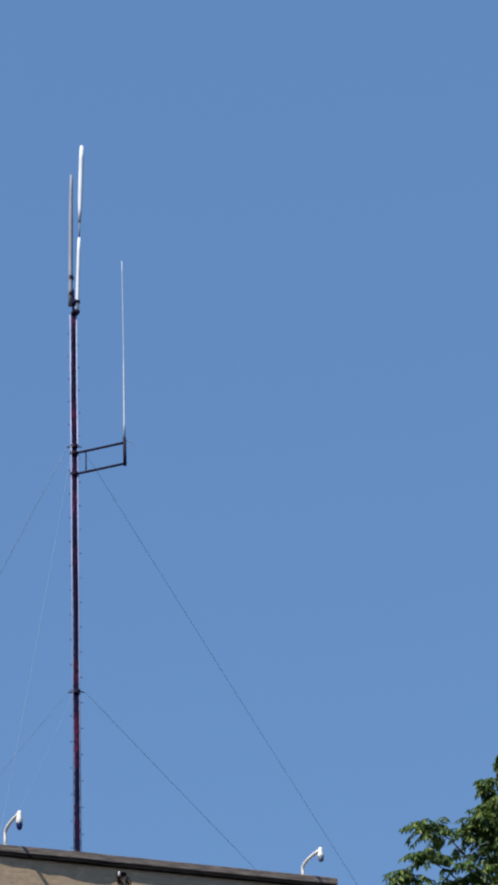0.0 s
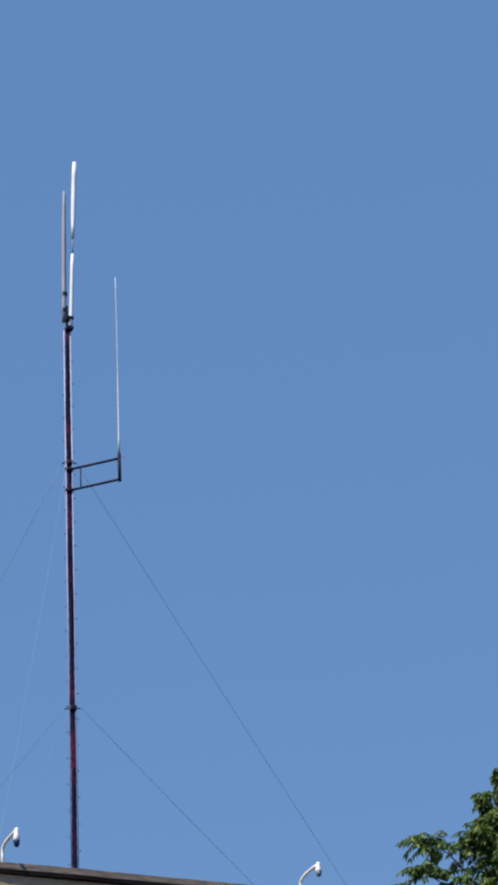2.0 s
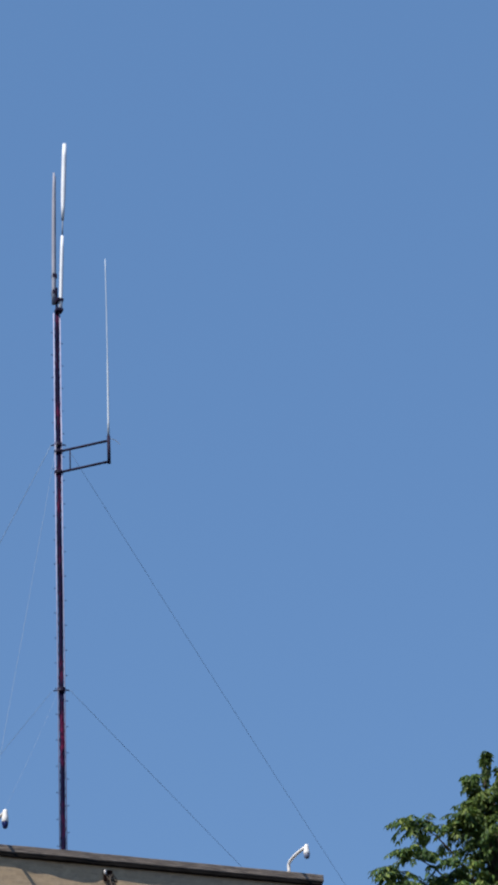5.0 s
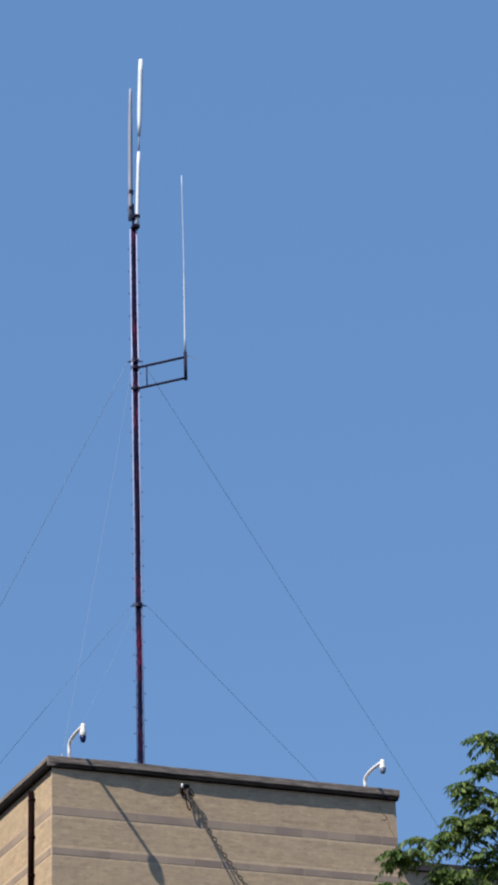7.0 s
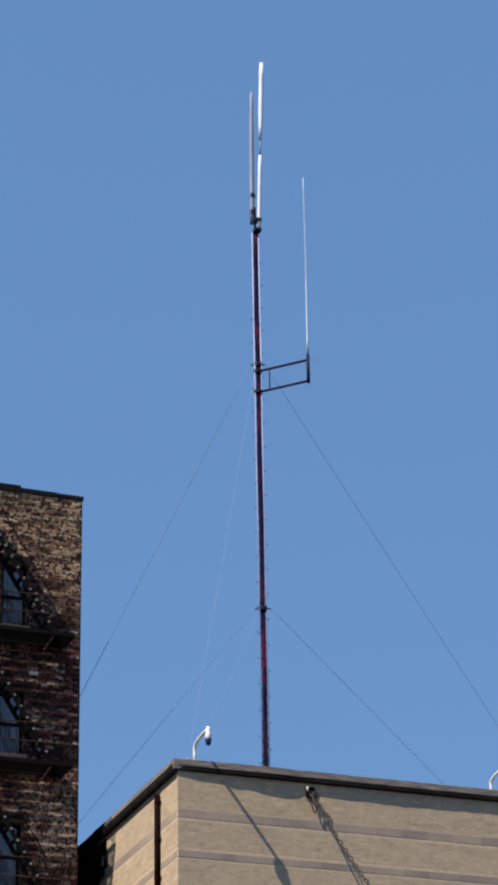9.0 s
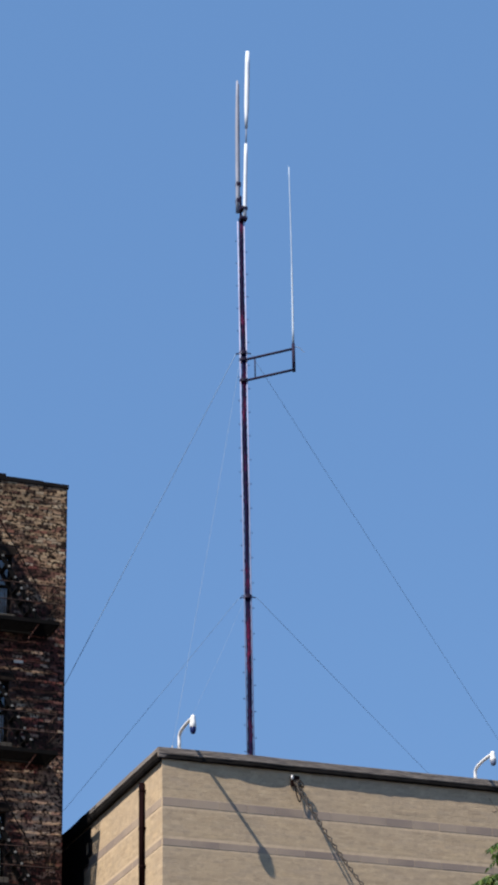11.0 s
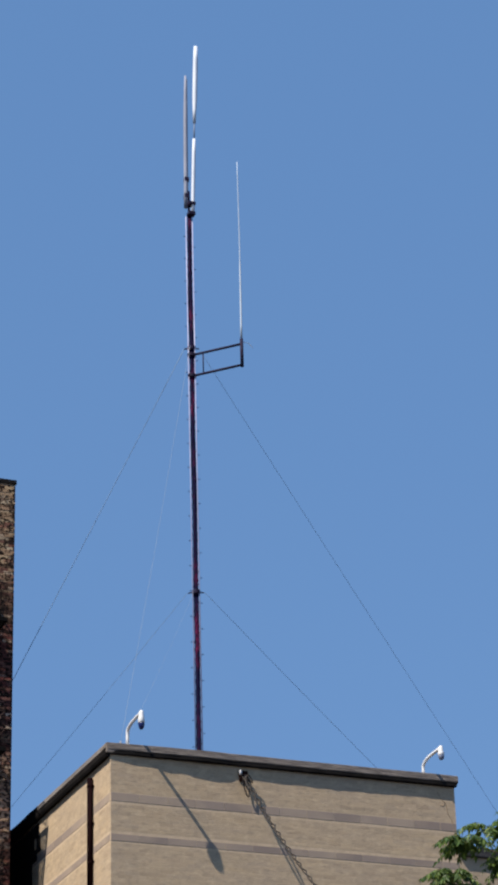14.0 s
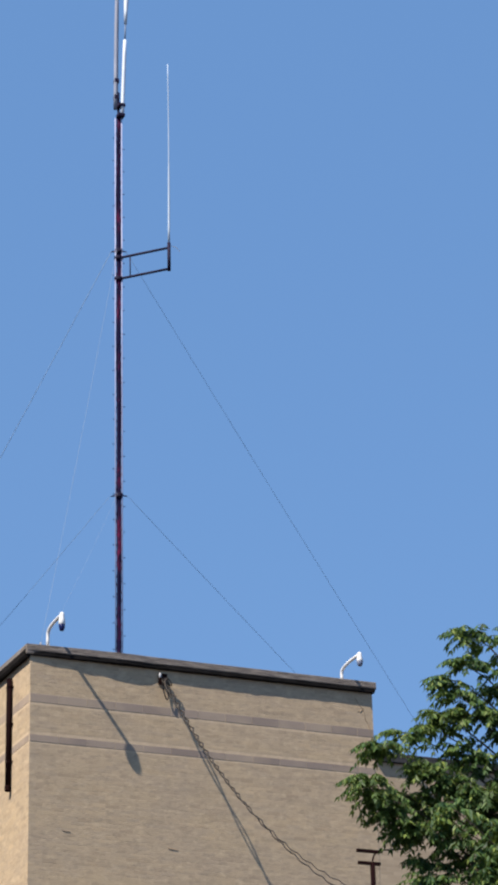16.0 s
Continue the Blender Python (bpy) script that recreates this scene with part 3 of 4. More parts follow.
def build_top_antennas():
    o = Vector((MX, MY, 0))
    s = MAST_SIDE
    a = thing("collinear_antenna", (MX, MY, 32.3), "tall white two-section fibreglass antenna clamped to the mast head", "antenna")
    base = Vector((MX, MY, 32.3))
    foot = o + s * 0.055 + Vector((0, -0.10, 0))
    lean = s * 0.16

    def at(z):
        return foot + lean * ((z - 32.3) / 5.0) + Vector((0, 0, z)) - base

    for z0, z1, r in ((32.35, 34.52, 0.047), (34.98, 37.26, 0.062)):
        bm = bmesh.new()
        n = 6
        low = 0.55 if z0 > 34 else 1.0
        tube(bm, [at(z0 + (z1 - z0) * i / n) for i in range(n + 1)], [r * low, r * (0.5 + 0.5 * low)] + [r] * (n - 2) + [r * 0.8], 12)
        part("radome", bm, FIBRE, a, smooth=True)
    bm = bmesh.new()
    tube(bm, [at(34.45), at(35.05)], 0.020, 8)
    part("coupling", bm, COUPLING, a, "thin grey coupling between the sections", True)
    for z in (32.38, 32.66):
        bm = bmesh.new()
        box(bm, at(z) + Vector((-0.12, -0.06, -0.042)), at(z) + Vector((0.055, 0.12, 0.042)), 0.012)
        part("clamp", bm, ARM_STEEL, a, "dark steel clamp")
    b = thing("whip_antenna", (MX, MY, 32.6), "thinner grey-white fibreglass antenna clamped beside the mast head", "antenna")
    base2 = Vector((MX, MY, 32.6))
    foot2 = o - s * 0.075 + Vector((0, -0.02, 0))

    def at2(z, off=0.0):
        return foot2 + s * (0.04 * (z - 33.0) / 3.4 + off) + Vector((0, 0, z)) - base2

    bm = bmesh.new()
    tube(bm, [at2(32.6 + i * 0.48) for i in range(9)], [0.050] * 3 + [0.054] * 3 + [0.050, 0.040, 0.026], 10)
    part("radome", bm, FIBRE_DULL, b, smooth=True)
    bm = bmesh.new()
    tube(bm, [at2(32.7, 0.062) + Vector((0, 0.03, 0)), at2(36.35, 0.05) + Vector((0, 0.03, 0))], 0.012, 8)
    part("stay_rod", bm, COUPLING, b, "blue-grey stay rod", True)
    for z in (32.93, 33.40):
        bm = bmesh.new()
        box(bm, at2(z) + Vector((-0.04, -0.05, -0.06)), at2(z) + Vector((0.075, 0.07, 0.06)), 0.012)
        part("clamp", bm, ARM_STEEL, b, "dark steel clamp")
    return a, b


build_top_antennas()


def guy(start, end, label, radius, material=None):
    start, end = Vector(start), Vector(end)
    g = thing("guy_wire", end, label, "guy wire", "mast guy wires")
    n = 16
    pts = []
    for i in range(n + 1):
        p = start.lerp(end, i / n)
        p.z -= 4 * 0.10 * (i / n) * (1 - i / n)
        pts.append(p - end)
    bm = bmesh.new()
    tube(bm, pts, radius, 6)
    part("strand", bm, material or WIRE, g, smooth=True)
    bm = bmesh.new()
    d = (start - end).normalized()
    tube(bm, [d * 0.05, d * 0.35], 0.02, 6)
    part("turnbuckle", bm, GALV, g)
    bm = bmesh.new()
    tube(bm, [(0, 0, 0), d * 0.1], 0.03, 6)
    part("anchor_eye", bm, GALV, g)


ANCHOR_R, ANCHOR_L, ANCHOR_F = (36.82, 60.85, WING + 0.2), (13.70, 59.79, 15.0), (16.27, 46.4, ROOF + 0.2)
for z, sx in ((28.72, 0.17), (22.46, 0.19)):
    o = Vector((MX, MY, z))
    guy(o + MAST_SIDE * sx, ANCHOR_R, "thin steel guy wire from the mast to the lower wing roof", 0.005)
    guy(o - MAST_SIDE * sx, ANCHOR_L, "thin steel guy wire from the mast to the rear roof", 0.007 if z > 25 else 0.0045)
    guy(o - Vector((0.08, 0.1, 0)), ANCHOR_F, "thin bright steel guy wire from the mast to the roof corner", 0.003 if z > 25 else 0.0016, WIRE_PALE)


# ---- two roof-edge dome cameras ----
def dome_camera(x, rise, reach, drop, dark, label):
    base = Vector((x, Y0 + 0.10, ROOF + 0.235))
    c = thing("dome_camera", base, label, "security camera", "roof-edge dome cameras")
    bm = bmesh.new()
    lathe(bm, [(0.085, 0.0), (0.085, 0.02), (0.05, 0.05), (0.04, 0.06)], (0, 0, 0), 16)
    part("foot", bm, WHITE_PAINT, c)
    tip = Vector((0, -reach, rise + 0.14))
    start, bend = Vector((0, 0, rise)), Vector((0, -0.06, rise + 0.15))
    pts = [Vector((0, 0, 0.03)), start * 0.6, start]
    for k in range(1, 10):
        f = k / 9
        pts.append(start.lerp(bend, f).lerp(bend.lerp(tip, f), f))
    bm = bmesh.new()
    tube(bm, pts, 0.035, 12)
    part("gooseneck", bm, WHITE_PAINT, c, "white curved pipe arm", True)
    bm = bmesh.new()
    lathe(bm, [(0.02, 0.05), (0.042, 0.035), (0.048, 0.0), (0.052, -0.05), (0.066, -0.11), (0.071, -drop * 0.58), (0.065, -drop * 0.6)][::-1], tip, 20)
    part("housing", bm, WHITE_PAINT, c, smooth=True)
    bm = bmesh.new()
    lathe(bm, [(0.064, -drop * 0.59), (0.066, -drop * 0.7), (0.055, -drop * 0.86), (0.035, -drop * 0.97), (0.004, -drop)][::-1], tip, 20)
    part("dome", bm, DOME if dark else DOME_PALE, c, "smoked blue dome" if dark else "clouded slate-blue dome", True)


dome_camera(16.31, 0.33, 0.84, 0.36, True, "white gooseneck dome camera with a dark blue dome on the coping")
dome_camera(23.07, 0.225, 0.88, 0.27, False, "white gooseneck dome camera set lower on the coping")


# ---- downpipe on the side wall ----
def build_downpipe():
    p = thing("downpipe", (X0, 46.93, 14.8), "rust-brown iron pipe fixed upright to the side wall", "pipe")
    bm = bmesh.new()
    tube(bm, [(-0.07, 0, 0.02), (-0.07, 0, 2.38)], 0.060, 14)
    part("pipe", bm, PIPE_IRON, p, smooth=True)
    bm = bmesh.new()
    lathe(bm, [(0.05, -0.02), (0.068, 0.0), (0.068, 0.09), (0.06, 0.1)], (-0.07, 0, 0), 14)
    part("end_collar", bm, PIPE_IRON, p)
    for z in (0.6, 1.4, 2.2):
        bm = bmesh.new()
        lathe(bm, [(0.061, -0.02), (0.066, -0.02), (0.066, 0.02), (0.061, 0.02)], (-0.07, 0, z), 14)
        box(bm, (-0.03, -0.09, z - 0.02), (-0.002, 0.09, z + 0.02))
        part("strap", bm, PIPE_IRON, p)


build_downpipe()


# ---- windows in the side wall ----
def side_window(k, a, b):
    w = thing("window_%d" % k, (X0 + 0.12, a, WIN_LOW), "dark window recessed in the buff side wall", "window", kind="structure")
    d, h = b - a, WIN_TOP - WIN_LOW
    bm = bmesh.new()
    for lo, hi in (((0, 0, 0), (0.06, 0.05, h)), ((0, d - 0.05, 0), (0.06, d, h)), ((0, 0.05, 0), (0.06, d - 0.05, 0.05)), ((0, 0.05, h - 0.05), (0.06, d - 0.05, h))):
        box(bm, lo, hi)
    part("window_frame", bm, BLACK_IRON, w)
    bm = bmesh.new()
    box(bm, (0.025, 0.05, 0.05), (0.033, d - 0.05, h - 0.05))
    part("pane", bm, GLASS, w)
    bm = bmesh.new()
    box(bm, (0.24, 0, 0), (0.26, d, h))
    part("blind", bm, INSIDE, w)
    bm = bmesh.new()
    box(bm, (-0.16, -0.05, -0.09), (0.0, d + 0.05, -0.004), 0.01)
    part("window_sill", bm, STONE, w)


for k, (a, b) in enumerate(SIDE_WINDOWS):
    side_window(k + 1, a, b)


# ---- service cables from the front wall to a street pole ----
HOOK = Vector((18.82, Y0 - 0.06, 17.17))
FAR_END = Vector((16.64, 28.09, 8.55))


def build_service():
    br = thing("cable_bracket", (HOOK.x, Y0, HOOK.z), "rusty iron cable bracket with insulators under the coping", "bracket")
    bm = bmesh.new()
    box(bm, (-0.10, -0.03, -0.12), (0.10, -0.004, 0.12), 0.006)
    part("plate", bm, RUST_IRON, br)
    for dx, dz in ((-0.09, 0.05), (0.03, -0.05)):
        bm = bmesh.new()
        lathe(bm, [(0.015, -0.05), (0.036, -0.04), (0.025, -0.01), (0.036, 0.02), (0.02, 0.05)], (dx, -0.09, dz), 12)
        part("insulator", bm, GALV, br, "pale porcelain insulator", True)
    # a slack loop of cable hanging from the bracket
    loop = thing("cable_loop", HOOK, "slack black and grey cable loop hanging at the bracket", "cable")
    for k, (w, h, mat) in enumerate(((0.05, 0.46, COAX), (0.035, 0.30, COAX), (0.03, 0.16, CABLE))):
        pts = [Vector((-0.01 + 0.035 * k + w * math.sin(t) + 0.08 * (1 - math.cos(t)) / 2, -0.03 - 0.02 * k, -h * (1 - math.cos(t)) / 2)) for t in np.linspace(0, 2 * math.pi, 22)]
        bm = bmesh.new()
        tube(bm, pts, 0.014, 6)
        part("strand", bm, mat, loop, smooth=True)
    # two strands wound round each other near the wall, spreading outwards
    cab = thing("service_cable", HOOK, "pair of sagging black service cables wound round each other", "cable")
    for k, thick in enumerate((0.019, 0.017)):
        pts = []
        for i in range(901):
            s = i / 900
            p = HOOK.lerp(FAR_END, s)
            p.z -= 4 * 1.625 * s * (1 - s)
            a = s * 165 + k * math.pi
            r = 0.048 * max(1 - 1.5 * s, 0.35)
            spread = (0.20 if k else -0.40) * max(s - 0.22, 0)
            p += Vector((r * math.cos(a), 0.3 * r * math.sin(a), r * math.sin(a))) + SUN * spread * 0.9
            pts.append(p - HOOK)
        bm = bmesh.new()
        tube(bm, pts, [thick * (1 - 0.4 * min(i / 450, 1)) for i in range(901)], 6)
        part("strand", bm, MESSENGER if k else CABLE, cab, smooth=True)
    pole = thing("utility_pole", (FAR_END.x, FAR_END.y, 0), "weathered round wooden utility pole behind the tree", "utility pole")
    bm = bmesh.new()
    tube(bm, [(0, -0.16, 0), (0, -0.14, 8.95)], [0.16, 0.12], 14)
    part("post", bm, WOOD, pole, smooth=True)
    bm = bmesh.new()
    tube(bm, [(0, -0.05, 8.55), (0, 0.03, 8.55)], 0.03, 8)
    part("hook", bm, GALV, pole)


build_service()


def build_cross_pole():
    """A slim dark post with two short crossarms, standing before the wall."""
    x, y = 19.55, 38.0
    p = thing("crossarm_post", (x, y, 0), "slim rusty iron post with two short crossarms", "post")
    bm = bmesh.new()
    tube(bm, [(0, 0, 0), (0, 0, 8.0), (0, 0, 11.60)], [0.07, 0.05, 0.045], 12)
    part("post", bm, PIPE_IRON, p, smooth=True)
    for z, a, b in ((11.575, -0.28, 0.15), (11.79, -0.30, 0.16)):
        bm = bmesh.new()
        box(bm, (a, -0.03, z - 0.028), (b, 0.03, z + 0.028), 0.008)
        part("crossarm", bm, RUST_IRON, p)
    bm = bmesh.new()
    tube(bm, [(0.0, 0, 11.62), (0.03, 0, 11.72), (0.10, 0, 11.79), (0.22, 0, 11.83)], 0.016, 8)
    part("brace", bm, RUST_IRON, p)
    bm = bmesh.new()
    tube(bm, [(0.17, 0, 11.83), (0.4, 0, 11.85), (0.7, 0, 11.90)], 0.014, 6)
    part("conductor", bm, COAX, p)


build_cross_pole()

# ---- the sooty brick apartment house ----
DX1, DY, DTOP = 15.14, 50.3, 25.22
DX0 = 4.0
FLOOR = 3.02
WINDOWS = [(13.27, 13.86, 21.93 - FLOOR * k, 23.38 - FLOOR * k) for k in range(7)]


def build_house():
    h = thing("apartment_house", (DX1, DY, 0), "sooty dark red brick apartment house with iron fire escape", "building")
    rel = lambda p: (p[0] - DX1, p[1] - DY, p[2])

    def rbox(bm, lo, hi, bevel=0.0):
        box(bm, rel(lo), rel(hi), bevel)

    bm = bmesh.new()
    x0, x1 = WINDOWS[0][0], WINDOWS[0][1]
    rbox(bm, (x1, DY, 0), (DX1, DY + 0.3, DTOP))
    rbox(bm, (DX0, DY, 0), (x0, DY + 0.3, DTOP))
    z = 0.0
    for _, _, a, b in reversed(WINDOWS):
        rbox(bm, (x0, DY, z), (x1, DY + 0.3, a))
        z = b
    rbox(bm, (x0, DY, z), (x1, DY + 0.3, DTOP))
    wall = part("wall", bm, OLD_FAR, h)
    bm = bmesh.new()
    rbox(bm, (DX1 - 0.3, DY + 0.304, 0), (DX1, 66, DTOP))
    part("wall", bm, OLD_FAR, h)
    bm = bmesh.new()
    rbox(bm, (DX0, DY + 0.304, 0), (DX0 + 0.3, 66, DTOP))
    part("wall", bm, OLD_FAR, h)
    bm = bmesh.new()
    rbox(bm, (DX0 + 0.3, DY + 0.304, DTOP - 0.6), (DX1 - 0.3, 66, DTOP - 0.4))
    part("roof", bm, TAR, h)
    for k in range(7):
        bm = bmesh.new()
        rbox(bm, (DX0 + 0.3, DY + 0.304, 0.2 + FLOOR * k + 0.55), (DX1 - 0.3, 60, 0.2 + FLOOR * k + 0.75))
        part("floor_slab", bm, INSIDE, h)
    # thin tarred parapet cap, a few lengths of uneven height
    xs = [DX0, 9.0, 12.2, 13.66, 14.55, DX1 + 0.03]
    for i, (a, b) in enumerate(zip(xs, xs[1:])):
        bm = bmesh.new()
        dz = (0.05, 0.06, 0.07, 0.015, 0.0)[i]
        rbox(bm, (a, DY - 0.035, DTOP), (b - 0.004, DY + 0.34, DTOP + 0.10 + dz), 0.012)
        part("parapet_cap", bm, TAR, h, "black tarred parapet cap")
    for x0, x1, a, b in WINDOWS:
        w, t = x1 - x0, b - a
        bm = bmesh.new()
        for lo, hi in (((0, 0, 0), (0.06, 0.08, t)), ((w - 0.06, 0, 0), (w, 0.08, t)), ((0.06, 0, 0), (w - 0.06, 0.08, 0.06)),
                       ((0.06, 0, t - 0.06), (w - 0.06, 0.08, t)), ((0.06, 0.01, t * 0.5 - 0.03), (w - 0.06, 0.07, t * 0.5 + 0.03))):
            box(bm, lo, hi)
        win = part("window", bm, BLACK_IRON, h, "black sash window with pale curtains")
        win.location = rel((x0, DY + 0.1, a))
        for z0, z1, yy in ((0.06, t * 0.5 - 0.03, 0.045), (t * 0.5 + 0.03, t - 0.06, 0.025)):
            bm = bmesh.new()
            box(bm, (0.06, yy, z0), (w - 0.06, yy + 0.006, z1))
            pane = part("pane", bm, GLASS, win)
            pane.visible_shadow = False
        bm = bmesh.new()
        n = 40
        cols = []
        for i in range(n + 1):
            xx = 0.04 + (w - 0.08) * i / n
            yy = 0.16 + 0.025 * math.sin(i * 1.25) + 0.01 * math.sin(i * 0.7)
            cols.append((bm.verts.new((xx, yy, 0.02)), bm.verts.new((xx, yy, t * 0.97))))
        for p, q in zip(cols, cols[1:]):
            bm.faces.new((p[0], q[0], q[1], p[1]))
        bmesh.ops.solidify(bm, geom=bm.faces[:], thickness=0.004)
        part("curtain", bm, CURTAIN, win, "pale blue pleated curtain", True)
        bm = bmesh.new()
        box(bm, (-0.08, -0.17, -0.13), (w + 0.08, 0.05, -0.004), 0.012)
        part("sill", bm, SHADED_STONE, win, "stone sill darkened for the platform's shade")
        bm = bmesh.new()
        box(bm, (-0.1, -0.112, t + 0.004), (w + 0.1, 0.02, t + 0.2), 0.01)
        part("lintel", bm, OLD_MORTAR, win)
    return h, wall


house, house_wall = build_house()


def build_fire_escape():
    f = thing("fire_escape", (DX1, DY, 0), "black iron fire escape with platforms and steep stairs", "fire escape")
    rel = lambda p: Vector((p[0] - DX1, p[1] - DY, p[2]))
    out = 0.80
    xl = 9.6
    for k in range(-1, 7):
        z = 21.50 - FLOOR * k
        xr = 14.77 if k >= 0 else 12.95
        # platform: outer channel frame and slats
        bm = bmesh.new()
        for lo, hi in (((xl, DY - out, z), (xr, DY - out + 0.05, z + 0.09)), ((xl, DY - 0.06, z), (xr, DY - 0.01, z + 0.09)),
                       ((xl, DY - out + 0.05, z), (xl + 0.05, DY - 0.06, z + 0.09)), ((xr - 0.05, DY - out + 0.05, z), (xr, DY - 0.06, z + 0.09))):
            box(bm, rel(lo), rel(hi))
        pf = part("platform", bm, BLACK_IRON, f)
        for i in range(10):
            y = DY - out + 0.065 + i * 0.067
            bm = bmesh.new()
            box(bm, rel((xl + 0.05, y, z + 0.04)), rel((xr - 0.05, y + 0.044, z + 0.055)))
            part("slat", bm, BLACK_IRON, pf)
        if k < 0:
            continue
        # rails and balusters
        bm = bmesh.new()
        for zz in (z + 0.5, z + 0.92):
            tube(bm, [rel((xl, DY - out + 0.03, zz)), rel((xr - 0.02, DY - out + 0.03, zz)), rel((xr - 0.02, DY - 0.03, zz))], 0.014, 6)
        rail = part("railing", bm, RUST_DULL, f)
        spots = [(xr - 0.02 - i * 0.14, DY - out + 0.03) for i in range(16)] + [(xr - 0.02, DY - out + 0.03 + j * 0.14) for j in range(1, 6)]
        for sx, sy in spots:
            bm = bmesh.new()
            tube(bm, [rel((sx, sy, z + 0.06)), rel((sx, sy, z + 0.92))], 0.006, 5)
            part("baluster", bm, BLACK_IRON, rail)
        # brackets under the platform
        for bx in (xr - 0.52, xr - 2.2):
            bm = bmesh.new()
            tube(bm, [rel((bx - 0.10, DY - 0.42, z - 0.26)), rel((bx + 0.05, DY - out * 0.9, z))], 0.017, 6)
            part("bracket", bm, RUST_BARE, f, "rusty diagonal bracket")
        # steep stair up to the left
        top = Vector((14.28 - 1.78, 0, z + FLOOR))
        low = Vector((14.28, 0, z + 0.09))
        run = top - low
        nrm = Vector((-run.z, 0, run.x)).normalized()
        bm = bmesh.new()
        for yy in (DY - 0.76, DY - 0.28):
            c = [low + nrm * 0.055, low - nrm * 0.055, top - nrm * 0.055, top + nrm * 0.055]
            front = [bm.verts.new(rel((p.x, yy, p.z))) for p in c]
            back = [bm.verts.new(rel((p.x, yy + 0.02, p.z))) for p in c]
            bm.faces.new(front)
            bm.faces.new(back[::-1])
            for i in range(4):
                bm.faces.new((front[i], back[i], back[(i + 1) % 4], front[(i + 1) % 4]))
        bmesh.ops.recalc_face_normals(bm, faces=bm.faces)
        stair = part("stair", bm, BLACK_IRON, f)
        for i in range(1, 12):
            p = low.lerp(top, i / 12)
            bm = bmesh.new()
            box(bm, rel((p.x - 0.05, DY - 0.74, p.z)), rel((p.x + 0.05, DY - 0.282, p.z + 0.02)))
            part("tread", bm, BLACK_IRON, stair)
            # added pale disc in place of the light that shows between treads
            bm = bmesh.new()
            tube(bm, [rel((p.x + 0.04, DY - 0.741, p.z - 0.03)), rel((p.x + 0.04, DY - 0.775, p.z - 0.03))], 0.030, 10)
            part("tread_bolt", bm, GAP_LIGHT, stair, "pale disc standing for light between the treads")
        bm = bmesh.new()
        hi = Vector((0, 0, 0.75))
        tube(bm, [rel(Vector((low.x, DY - 0.76, low.z)) + hi), rel(Vector((top.x, DY - 0.76, top.z)) + hi)], 0.014, 6)
        part("handrail", bm, BLACK_IRON, stair)


build_fire_escape()

# ---- the street tree ----
TREE = Vector((16.7, 26.3, 0))
# ends of the outermost leaves as x, y, z, with the count of further leaves on that bough
LEADER = [(15.97, 26.0, 12.50, 14), (15.70, 26.0, 12.20, 14), (16.12, 25.9, 12.28, 14), (15.60, 26.0, 11.85, 14), (16.25, 25.8, 11.95, 10), (15.85, 25.6, 11.90, 10), (15.48, 25.9, 11.62, 9), (15.95, 25.4, 11.55, 12)]
PLUMES = [(14.54, 26.0, 11.45, 8), (15.10, 26.1, 11.48, 6), (15.22, 25.9, 11.58, 8), (15.05, 25.8, 10.92, 4),
          (14.20, 26.0, 10.81, 7), (14.38, 25.9, 11.00, 7), (14.95, 26.2, 10.78, 6),
          (14.23, 25.9, 10.56, 4), (14.05, 26.0, 10.30, 7), (14.36, 25.8, 10.32, 7), (14.70, 25.7, 10.34, 7), (15.00, 25.3, 10.48, 9)]
LOW_PLUMES = [(13.50, 26.0, 10.03, 5), (13.17, 26.0, 9.82, 10), (13.93, 26.0, 10.12, 3), (14.20, 25.9, 9.92, 4), (14.62, 25.8, 9.80, 6),
              (12.95, 26.0, 9.38, 12), (13.07, 25.9, 9.18, 12), (13.27, 26.0, 9.00, 12), (13.50, 25.9, 8.80, 10), (13.62, 26.1, 8.82, 8),
              (13.75, 25.9, 9.60, 11), (14.10, 25.8, 9.45, 12), (13.65, 26.1, 9.25, 11), (14.45, 25.7, 9.35, 11)]
SKIRT = [(13.80, 26.0, 8.45, 8), (13.86, 25.9, 8.22, 10), (13.95, 26.1, 7.90, 12), (14.05, 25.8, 7.60, 12), (14.04, 25.7, 8.72, 9)]
# how far the crown reaches towards the street corner at each height
REACH = [(7.4, 14.15), (8.2, 14.05), (8.7, 14.0), (9.0, 13.55), (9.4, 13.2), (9.75, 13.7), (9.80, 15.4), (10.1, 15.4), (10.25, 14.7), (10.6, 14.7), (10.9, 15.2), (11.15, 15.35), (11.3, 15.2), (11.6, 15.6), (12.3, 15.9)]


